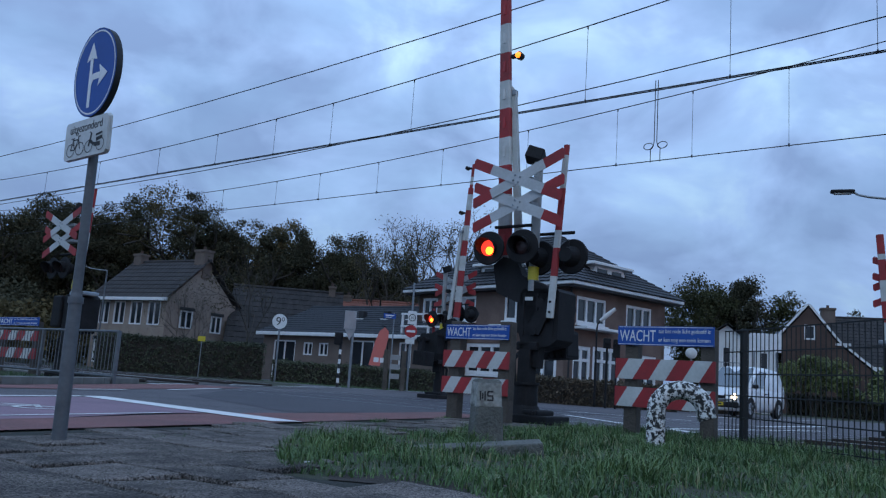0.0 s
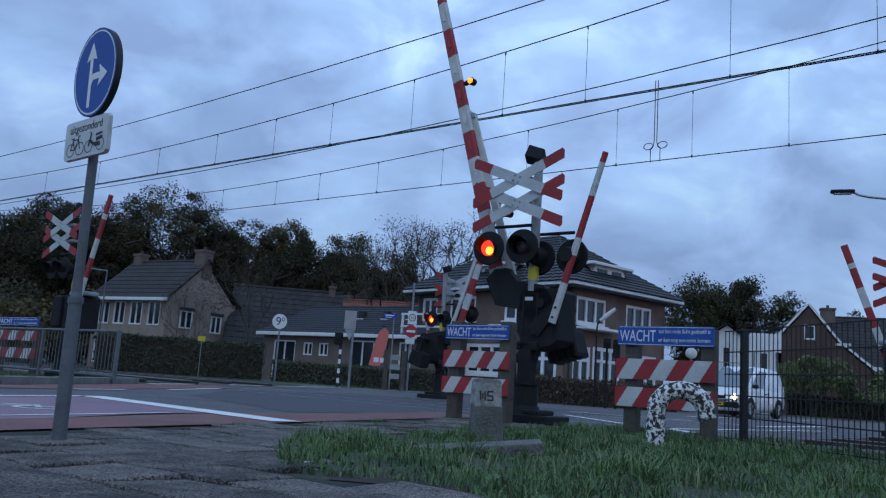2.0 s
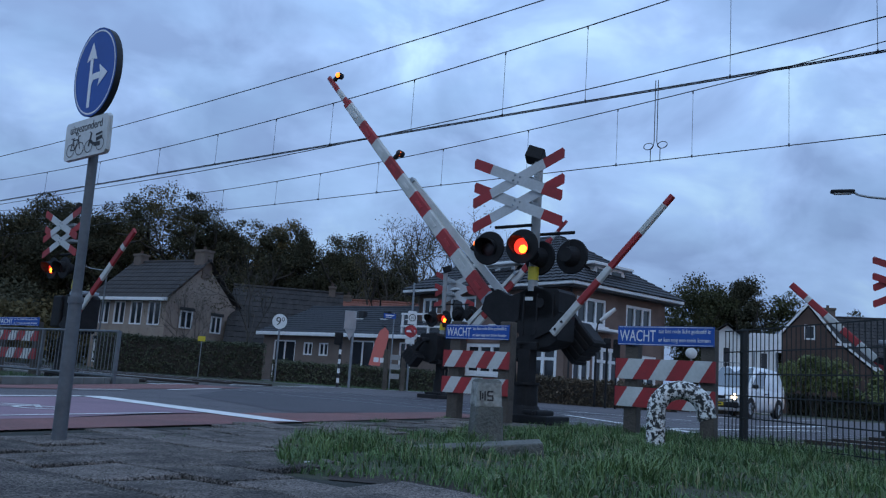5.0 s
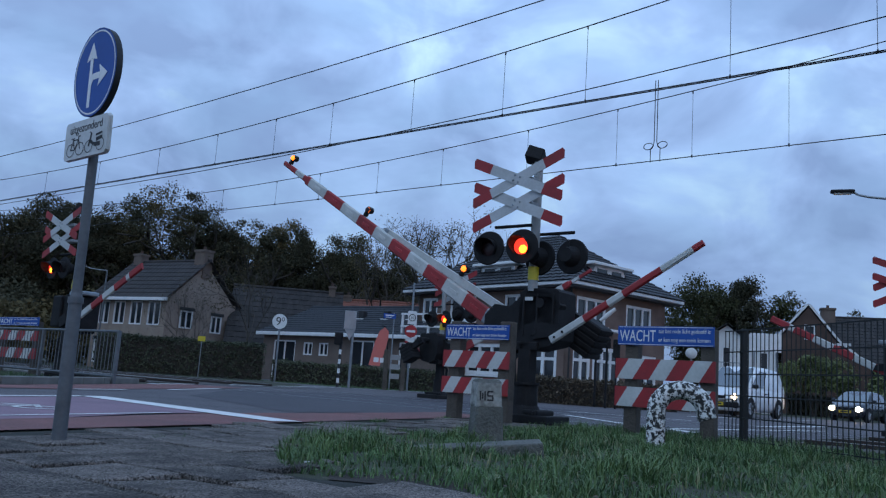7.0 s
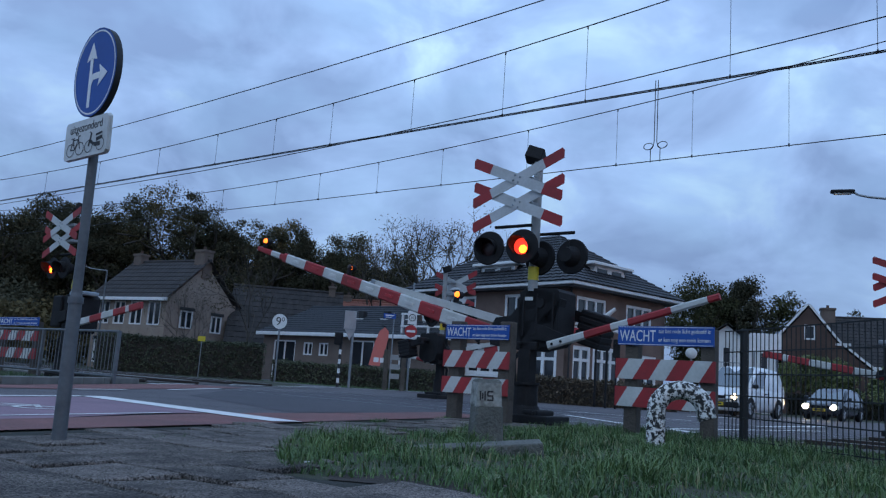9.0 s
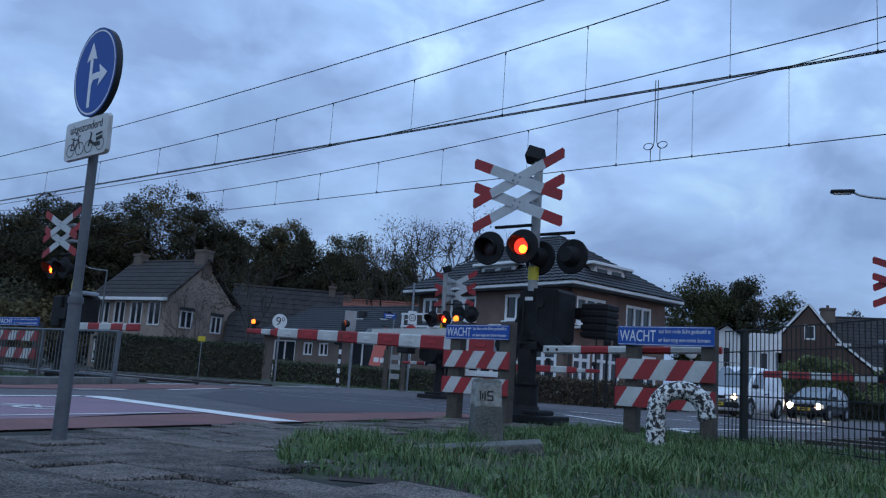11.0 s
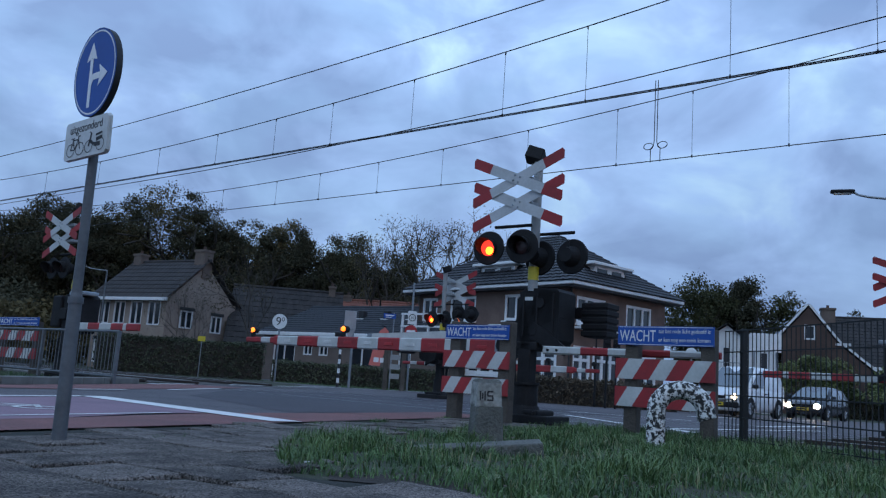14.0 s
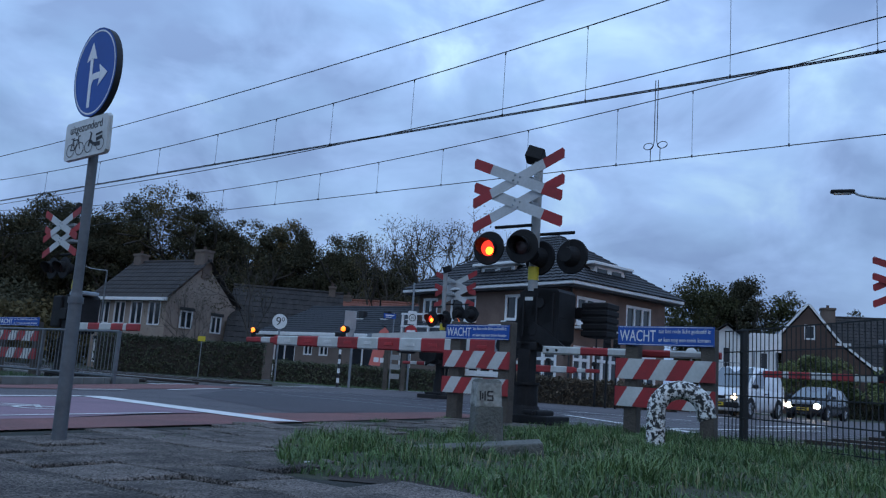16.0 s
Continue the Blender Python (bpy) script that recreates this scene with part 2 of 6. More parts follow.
# ---- mesh helpers ----
class Shape:
    """Collects vertices, faces and the face's material slot."""

    def __init__(self):
        self.v, self.f, self.m = [], [], []

    def add(self, verts, faces, slot=0, m=None):
        k = len(self.v)
        self.v.extend([(m @ Vector(p)) if m else Vector(p) for p in verts])
        self.f.extend([tuple(i + k for i in q) for q in faces])
        self.m.extend([slot] * len(faces))
        return self

    def box(self, c, size, slot=0, m=None, bevel=0.0):
        bm = bmesh.new()
        bmesh.ops.create_cube(bm, size=1.0)
        for v in bm.verts:
            v.co = Vector((v.co.x * size[0] + c[0], v.co.y * size[1] + c[1], v.co.z * size[2] + c[2]))
        if bevel:
            bmesh.ops.bevel(bm, geom=bm.edges[:], offset=bevel, segments=2, profile=0.5, affect="EDGES")
        self.from_bm(bm, slot, m)
        return self

    def from_bm(self, bm, slot=0, m=None):
        bm.verts.index_update()
        self.add([v.co.copy() for v in bm.verts], [[v.index for v in f.verts] for f in bm.faces], slot, m)
        bm.free()
        return self

    def rod(self, a, b, r0, r1=None, n=8, slot=0, m=None, caps=True):
        a, b = Vector(a), Vector(b)
        r1 = r0 if r1 is None else r1
        d = (b - a)
        if d.length < 1e-6:
            return self
        q = d.to_track_quat("Z", "Y")
        vs = []
        for p, r in ((a, r0), (b, r1)):
            for i in range(n):
                t = 2 * math.pi * i / n
                vs.append(p + q @ Vector((r * math.cos(t), r * math.sin(t), 0)))
        fs = [(i, (i + 1) % n, n + (i + 1) % n, n + i) for i in range(n)]
        if caps:
            fs += [tuple(range(n - 1, -1, -1)), tuple(range(n, 2 * n))]
        return self.add(vs, fs, slot, m)

    def path(self, pts, r, n=6, slot=0, m=None):
        for a, b in zip(pts, pts[1:]):
            self.rod(a, b, r, n=n, slot=slot, m=m)
        return self

    def prism(self, poly, d, slot=0, m=None):
        """A flat outline in (x, y), thickened by d along z, from z = 0."""
        n = len(poly)
        vs = [(x, y, 0) for x, y in poly] + [(x, y, d) for x, y in poly]
        fs = [tuple(range(n - 1, -1, -1)), tuple(range(n, 2 * n))]
        fs += [(i, (i + 1) % n, n + (i + 1) % n, n + i) for i in range(n)]
        return self.add(vs, fs, slot, m)

    def mesh(self, name, mats, smooth=False):
        me = bpy.data.meshes.new(name)
        me.from_pydata([tuple(p) for p in self.v], [], self.f)
        for x in mats:
            me.materials.append(M[x])
        me.polygons.foreach_set("material_index", self.m)
        if smooth:
            me.polygons.foreach_set("use_smooth", [True] * len(self.f))
        me.update()
        return me


def thing(name, m, label, category, group="", kind=""):
    ob = new(name)
    ob.empty_display_size = 0.1
    ob.matrix_world = m
    return tagged(ob, label, category, group, kind)


def part(name, shape, mats, parent, label="", smooth=False, m=None):
    me = shape.mesh(name, [mats] if isinstance(mats, str) else mats, smooth) if isinstance(shape, Shape) else shape
    ob = new(name, me)
    ob.parent = parent
    if m:
        ob.matrix_basis = m
    return tagged(ob, label)


def solo(name, shape, mats, m, label, category, group="", kind="", smooth=False):
    ob = new(name, shape.mesh(name, [mats] if isinstance(mats, str) else mats, smooth))
    if m:
        ob.matrix_world = m
    return tagged(ob, label, category, group, kind)


def lettering(body, size, material, align="LEFT", depth=0.002):
    """Built-in letters as a mesh in the x-y plane, x along the line."""
    cu = bpy.data.curves.new("letters", "FONT")
    cu.body, cu.size, cu.extrude, cu.align_x, cu.resolution_u = body, size, depth, align, 3
    ob = new("letters", cu)
    bpy.context.view_layer.update()
    me = bpy.data.meshes.new_from_object(ob.evaluated_get(bpy.context.evaluated_depsgraph_get()))
    bpy.data.objects.remove(ob)
    me.materials.clear()
    me.materials.append(M[material])
    return me


def disc(r, n=28):
    return [(r * math.cos(2 * math.pi * i / n), r * math.sin(2 * math.pi * i / n)) for i in range(n)]


# faces outlines towards the near side of the railway: x to the reader's right, y up, z to the reader
FACE = Matrix(((0, 0, -1, 0), (-1, 0, 0, 0), (0, 1, 0, 0), (0, 0, 0, 1)))
BACK = Matrix(((0, 0, 1, 0), (1, 0, 0, 0), (0, 1, 0, 0), (0, 0, 0, 1)))
# ---- ground and road ----
def sheet(name, outline, z, material, label, category, kind="structure"):
    sh = Shape()
    sh.add([plan(s, r, z) for s, r in outline], [tuple(range(len(outline)))])
    return solo(name, sh, material, None, label, category, kind=kind)


g = Shape()
g.add([(-2500, -2500, 0), (2500, -2500, 0), (2500, 2500, 0), (-2500, 2500, 0)], [(0, 1, 2, 3)])
solo("ground", g, "soil", None, "flat dull green and brown verge ground", "ground", kind="structure")

ROAD = [(-14, 1), (0.5, 4.5), (2.5, 5.2), (5.1, 5.85), (9.4, 6.95), (10.6, 6.9), (11.2, 3.4), (20.3, 3.2), (24, 1.0), (30, -14), (60, -70),
        (90, -50), (52, -8), (40, 10), (36, 22), (33, 30), (32, 45), (26, 42), (24, 26), (20.5, 21.5), (17.6, 20.3), (13.2, 18.2), (10.4, 16.2), (6.0, 12.7), (0, 11), (-14, 10)]
sheet("road", ROAD, 0.006, "asphalt", "grey worn asphalt road over the level crossing", "road")
sheet("road", [(6.85, 7.5), (8.1, 11.2), (11.8, 14.9), (16.5, 16.0), (20, 14), (19, 9), (11.4, 7.9), (8.6, 7.7)], 0.010, "asphalt_new", "darker patched asphalt between the barriers", "road")
sheet("cycle_lane", [(-6, 2.95), (0.5, 4.5), (2.5, 5.2), (5.1, 5.85), (9.4, 6.95), (10.6, 6.95), (10.9, 8.2), (7.2, 7.35), (5.5, 7.1), (3.3, 6.2), (-6, 3.4)],
      0.014, "red_asphalt", "reddish brown cycle strip along the road edge", "cycle lane")
sheet("cycle_lane", [(-6, 3.4), (3.3, 6.2), (4.45, 6.8), (5.4, 7.1), (5.66, 9.7), (4.3, 9.15), (-6, 5.0)], 0.015, "mauve",
      "mauve cycle waiting area before the stop line", "cycle lane")
sheet("cycle_lane", [(0, 10.9), (6.0, 12.65), (10.4, 16.1), (12.6, 17.6), (14.0, 16.9), (11.9, 15.4), (6.55, 11.9), (0, 9.6)], 0.015, "red_asphalt",
      "red cycle strip along the far kerb", "cycle lane")


def stripe(a, b, w, label="white painted road line"):
    pa, pb = plan(*a), plan(*b)
    d = (pb - pa).normalized()
    n = Vector((-d.y, d.x, 0)) * w / 2
    up = Vector((0, 0, 0.02))
    sh = Shape()
    sh.add([pa - n + up, pb - n + up, pb + n + up, pa + n + up], [(0, 1, 2, 3)])
    solo("road_line", sh, "line", None, label, "road line", kind="structure")


stripe((5.42, 5.95), (5.68, 9.85), 0.36, "broad white stop line across the lane")
stripe((5.6, 9.78), (1.5, 8.2), 0.12)
stripe((6.55, 11.82), (7.76, 12.42), 0.1)
stripe((9.07, 13.15), (11.94, 15.38), 0.1)
stripe((10.8, 16.4), (13.4, 18.2), 0.14)
stripe((15.0, 19.0), (17.4, 20.2), 0.16)
stripe((18.2, 20.6), (24, 23.5), 0.16)
stripe((24.5, 23.2), (34, 23.0), 0.16)
stripe((14.5, 8.1), (12.6, 5.9), 0.15)
stripe((12.5, 5.5), (11.6, 4.3), 0.24)
stripe((17.4, 9.6), (18.2, 7.0), 0.15)
stripe((18.2, 6.6), (18.3, 4.6), 0.14)
stripe((17.9, 5.5), (25, 5.45), 0.22)
stripe((22.5, 8.8), (33, 8.0), 0.12)
stripe((11.3, 5.2), (18.6, 4.4), 0.14)
stripe((2.6, 6.22), (4.83, 6.94), 0.05, "thin worn pale line between the two lanes")
# bicycle symbol on the mauve area
bike = Shape()
for c in ((0.0, 0.0), (1.0, 0.0)):
    for i in range(18):
        a0, a1 = 2 * math.pi * i / 18, 2 * math.pi * (i + 1) / 18
        bike.add([(c[0] + q * math.cos(a), c[1] + q * math.sin(a), 0) for q, a in ((0.27, a0), (0.36, a0), (0.36, a1), (0.27, a1))], [(0, 1, 2, 3)])
for a, b in (((0, 0), (0.35, 0.55)), ((0.35, 0.55), (0.85, 0.55)), ((0.85, 0.55), (0.45, 0.0)), ((0.45, 0), (0, 0)), ((1, 0), (0.8, 0.7))):
    d = (Vector(b) - Vector(a)).normalized() * 0.045
    bike.add([(a[0] - d.y, a[1] + d.x, 0), (a[0] + d.y, a[1] - d.x, 0), (b[0] + d.y, b[1] - d.x, 0), (b[0] - d.y, b[1] + d.x, 0)], [(0, 1, 2, 3)])
p = plan(3.3, 7.75, 0.02)
solo("road_marking", bike, "line", pose(p.x, p.y, p.z, 0, 0, 12) @ Matrix.Diagonal((0.62, 0.62, 1, 1)), "white painted bicycle symbol on the road", "road marking", kind="structure")

# bare sand beside the tiled path, verge
sheet("pavement_bed", [(-6, 2.9), (0.5, 4.45), (2.5, 5.15), (5.1, 5.8), (9.3, 6.9), (9.4, 5.6), (6.6, 5.0), (5.0, 4.85), (4.0, 4.4), (3.4, 3.8), (2.7, 3.05), (2.75, 2.75),
                      (2.95, 2.4), (2.8, 2.1), (1.6, 0.5), (-6, -4)], 0.004, "joint", "dark sandy bed under the paving", "pavement")
sheet("bare_patch", [(2.78, 2.75), (3.05, 3.0), (3.4, 2.75), (3.35, 2.3), (3.1, 2.0), (2.8, 1.85), (2.85, 2.15), (2.97, 2.42)], 0.006, "mud",
      "bare dark soil at the grass edge", "soil")


def edge_run(name, a, b, w, h, step, material, label, z=0.0):
    """A run of kerb stones from a to b, each its own piece."""
    pa, pb = plan(*a), plan(*b)
    d = pb - pa
    n = max(1, round(d.length / step))
    ang = math.atan2(d.y, d.x)
    root = thing(name, Matrix.Translation((pa.x, pa.y, z)) @ Matrix.Rotation(ang, 4, "Z"), label, "kerb", kind="structure")
    L = d.length / n
    sh = Shape().box((L / 2, 0, h / 2), (L - 0.012, w, h), bevel=0.012)
    me = sh.mesh("kerb_stone", [material])
    for i in range(n):
        part("kerb_stone", me, None, root, m=pose(i * L, random.uniform(-0.006, 0.006), random.uniform(-0.006, 0.004)))
    return root


edge_run("kerb", (0.6, 10.95), (5.9, 12.85), 0.16, 0.13, 1.0, "kerb", "low grey concrete kerb beside the cycle strip")
edge_run("kerb", (5.9, 12.85), (10.5, 16.45), 0.16, 0.13, 1.0, "kerb", "low grey concrete kerb beside the cycle strip")

# ---- railway ----
for s0 in (12.5, 16.5):
    for ds in (-0.75, 0.75):
        for r0, r1, z in ((-70, 3.0, -0.05), (3.0, 18.0 if s0 < 14 else 19.8, -0.101), (18.0 if s0 < 14 else 19.8, 110, -0.03)):
            sh, L = Shape(), r1 - r0
            sh.box((0, L / 2, 0.02), (0.025, L, 0.1))
            sh.box((0, L / 2, 0.085), (0.07, L, 0.05), bevel=0.008)
            sh.box((0, L / 2, 0.113), (0.05, L, 0.006), slot=1)
            solo("rail", sh, ["rail", "rail_top"], rail_pose(s0 + ds, r0, z), "rusty steel rail with a worn bright top", "rail", "rails of the two tracks", "structure")
for r0, r1 in ((18.4, 100), (-70, 2.7)):
    sh = Shape()
    sh.add([plan(10.8, r0, 0.012), plan(18.4, r0, 0.012), plan(18.4, r1, 0.012), plan(10.8, r1, 0.012)], [(0, 1, 2, 3)])
    solo("ballast", sh, "ballast", None, "dark crushed stone track bed", "ballast", kind="stuff")


def sleeper_row(r0, r1):
    sh = Shape().box((0, 0, 0.0), (2.6, 0.26, 0.08), bevel=0.015)
    me = sh.mesh("sleeper", ["kerb"])
    for s0 in (12.5, 16.5):
        root = thing("sleepers", rail_pose(s0, r0, 0.0), "grey concrete sleepers in the track bed", "sleepers", kind="structure")
        n = int((r1 - r0) / 0.6)
        for i in range(n):
            part("sleeper", me, None, root, m=pose(0, i * 0.6, 0))


sleeper_row(-8, 2.6)
sleeper_row(21.8, 45)


# ---- barriers with their warning lamps ----
BOOM = [(0.0, 86.5), (0.6, 86.5), (1.0, 83.7), (1.5, 78.2), (2.0, 72.9), (2.5, 68.2), (3.0, 63.9), (3.5, 59.7), (4.0, 55.4), (5.0, 47.0), (6.0, 38.6), (6.5, 34.5), (7.0, 30.7), (7.5, 27.0), (8.0, 23.2), (8.5, 19.5), (9.0, 15.5), (9.2, 14.1), (9.8, 10.0), (10.4, 5.6), (10.9, 2.1), (11.2, 0.3), (11.35, 0.0), (16.0, 0.0)]
MOVING = []
LENSES = []
BLINKS = []


def bar(stops, h0, h1, thick, zoff, sign=1):
    """A striped boom along y: stops are (y, slot) where a new colour begins, the last one its end."""
    sh = Shape()
    y0, y1 = stops[0][0], stops[-1][0]
    t, c = thick / 2, 0.02
    vs, fs, ms = [], [], []
    for k, (y, slot) in enumerate(stops):
        h = h0 + (h1 - h0) * (y - y0) / (y1 - y0)
        for x, z in ((-t, -h / 2 + c), (-t + c, -h / 2), (t - c, -h / 2), (t, -h / 2 + c), (t, h / 2 - c), (t - c, h / 2), (-t + c, h / 2), (-t, h / 2 - c)):
            vs.append(Vector((x, sign * y, z + zoff)))
        if k < len(stops) - 1:
            fs += [(8 * k + i, 8 * k + (i + 1) % 8, 8 * k + 8 + (i + 1) % 8, 8 * k + 8 + i) for i in range(8)]
            ms += [slot] * 8
    fs += [tuple(range(7, -1, -1)), tuple(range(len(vs) - 8, len(vs)))]
    ms += [stops[0][1], stops[-1][1]]
    sh.v, sh.f, sh.m = vs, fs, ms
    return sh


def boom_light(parent, y, z, phase):
    """A black lamp box on the boom with a two-faced amber lens before it."""
    part("boom_light", Shape().box((0.01, y, z), (0.07, 0.06, 0.1), bevel=0.012).rod((0.005, y, z + 0.075), (0.1, y, z + 0.075), 0.062, 0.055, n=14), "black", parent, "small black amber warning light")
    sh = Shape()
    for side, slot in ((-1, 0), (1, 1)):
        for (x0, r0), (x1, r1) in zip(((0.002, 0.05), (0.02, 0.042), (0.03, 0.02), (0.032, 0.0)), ((0.02, 0.042), (0.03, 0.02), (0.032, 0.001))):
            sh.rod((side * x0, 0, 0), (side * x1, 0, 0), r0, r1, 14, slot, caps=False)
    ob = part("light_lens", sh, ["amber", "lens_off"], parent, "glowing amber lens", m=pose(-0.005, y, z + 0.075))
    if phase is not None:
        BLINKS.append((ob, (-0.005, y, z + 0.075), phase))


def signal_lamp(root, y, z, face, phase, tip=0.0):
    """A round black target board with a hooded lens. face: -1 towards the near side, 1 to the far side. phase: 0, 1, or None where it stays dark."""
    lamp = part("warning_lamp", Shape(), "black", root, m=pose(-0.26 if face < 0 else 0.06, y, z, 0, 0, (180 if face < 0 else 0) + tip))
    sh = Shape()
    n = 36
    rim = []
    for x, r in ((-0.02, 0.235), (0.0, 0.25), (0.012, 0.235)):
        rim += [(x, r * math.cos(2 * math.pi * i / n), r * math.sin(2 * math.pi * i / n)) for i in range(n)]
    fs = [tuple(range(n)), tuple(range(3 * n - 1, 2 * n - 1, -1))]
    for k in (0, n):
        fs += [(k + i, k + n + i, k + n + (i + 1) % n, k + (i + 1) % n) for i in range(n)]
    sh.add(rim, fs)
    sh.rod((-0.2, 0, 0), (-0.02, 0, 0), 0.1, 0.15, 20)
    sh.rod((-0.12, 0, 0.0), (-0.12, 0, 0.22), 0.02, n=8)
    part("target_board", sh, "black", lamp, "round matt black target board")
    hood = Shape()
    seg = 24
    hv, hf = [], []
    for i in range(seg + 1):
        a = radians(-50 + 280 * i / seg)
        reach = 0.05 + 0.19 * max(0.0, 0.5 + 0.5 * math.cos(a - radians(125)))
        for rr in (0.124, 0.134):
            hv += [(0.008, rr * math.cos(a), rr * math.sin(a)), (reach, rr * math.cos(a), rr * math.sin(a) - 0.02 * reach)]
        if i:
            k = 4 * i
            hf += [(k - 4, k - 3, k + 1, k), (k - 2, k + 2, k + 3, k - 1), (k - 3, k - 1, k + 3, k + 1), (k - 4, k, k + 2, k - 2)]
    hood.add(hv, hf)
    part("hood", hood, "black", lamp, "black visor over the lens")
    lens = Shape()
    for side, slot in ((1, 0), (-1, 1)):
        rings = [(0.014, 0.118), (0.03, 0.1), (0.042, 0.066), (0.048, 0.0)]
        for (x0, r0), (x1, r1) in zip(rings, rings[1:]):
            lens.rod((side * x0, 0, 0), (side * x1, 0, 0), r0, max(r1, 0.002), 20, slot, caps=False)
    hot = [(0.036, 0.062), (0.05, 0.052), (0.056, 0.03), (0.058, 0.0)]
    for (x0, r0), (x1, r1) in zip(hot, hot[1:]):
        lens.rod((x0, 0.03, -0.042), (x1, 0.03, -0.042), r0, max(r1, 0.002), 16, 2, caps=False)
    ob = part("lens", lens, ["lens_on", "lens_off", "lens_hot"], lamp, "red lamp lens", smooth=True)
    LENSES.append((ob, phase))
    return lamp


def blade(c, ang, length, w, m):
    """One arm of a saltire with red ends."""
    sh = Shape()
    h, t = w / 2, 0.012
    e = length / 2
    k = e - 0.34
    rot = Matrix.Translation((c[0], c[1], c[2])) @ Matrix.Rotation(radians(ang), 4, "Z")
    lean = h * math.tan(radians(abs(ang)))
    c = 0.035
    top = 1 if ang > 0 else -1
    sh.prism([(-k, -h), (k, -h), (k, h), (-k, h)], t, 0, m @ rot)
    # ends are cut upright, their outer corner clipped
    if top > 0:
        end = [(k, -h), (e - lean, -h), (e + lean - c * 0.55, h - c * 1.3), (e + lean - c, h), (k, h)]
    else:
        end = [(k, -h), (e + lean - c, -h), (e + lean - c * 0.55, -h + c * 1.3), (e - lean, h), (k, h)]
    sh.prism(end, t, 1, m @ rot)
    sh.prism([(-x, -y) for x, y in end], t, 1, m @ rot)
    for x in (-0.045, 0.045):
        for y in (-0.04, 0.04):
            sh.rod((x, y, t), (x, y, t + 0.012), 0.014, n=8, slot=2, m=m @ rot)
    return sh


def crossing_signal(m, off, lamps, label, group, foot=0.0):
    """Mast with a double saltire, bell and lamps. off: y of the saltire from the mast."""
    root = thing("crossing_signal", m, label, "crossing signal", group)
    part("mast", Shape().rod((0, 0, foot), (0, 0, 3.78), 0.07, 0.066, 20), "mast", root, "grey tubular mast", smooth=False)
    part("tape", Shape().rod((0, 0, 2.0), (0, 0, 2.19), 0.078, 0.078, 20), "yellow", root, "yellow tape band")
    part("bell_box", Shape().box((0, 0, 0), (0.27, 0.25, 0.19), m=pose(-0.02, 0.05, 3.83, 18, 12, 25), bevel=0.015).box((0, 0, 3.77), (0.1, 0.1, 0.08)), "black", root, "black bell box", m=None)
    z = 3.25
    for dz in (0.18, -0.18):
        for k, ang in enumerate((22.5, -22.5)):
            part("saltire_arm", blade((0, dz, 0.012 + 0.014 * k + (0.03 if dz > 0 else 0.0)), ang, 1.64, 0.15, Matrix.Translation((-0.26, off, z)) @ FACE),
                 ["cross_white", "dirty_red", "galv"], root, "white saltire arm with red ends")
    for dz in (0.18, -0.18):
        part("bracket", Shape().box((-0.15, off / 2, z + dz), (0.2, abs(off) + 0.12, 0.06), bevel=0.006), "mast", root)
    arm = Shape()
    ys = [q[0] for q in lamps]
    arm.rod((-0.12, 0.0, 2.78), (-0.12, max(ys), 2.78), 0.024, n=10).rod((0.1, 0.0, 2.68), (0.1, min(ys), 2.68), 0.024, n=10)
    part("lamp_arm", arm, "black", root)
    for y, z, face, phase, tip in lamps:
        signal_lamp(root, y, z, face, phase, tip)
    return root


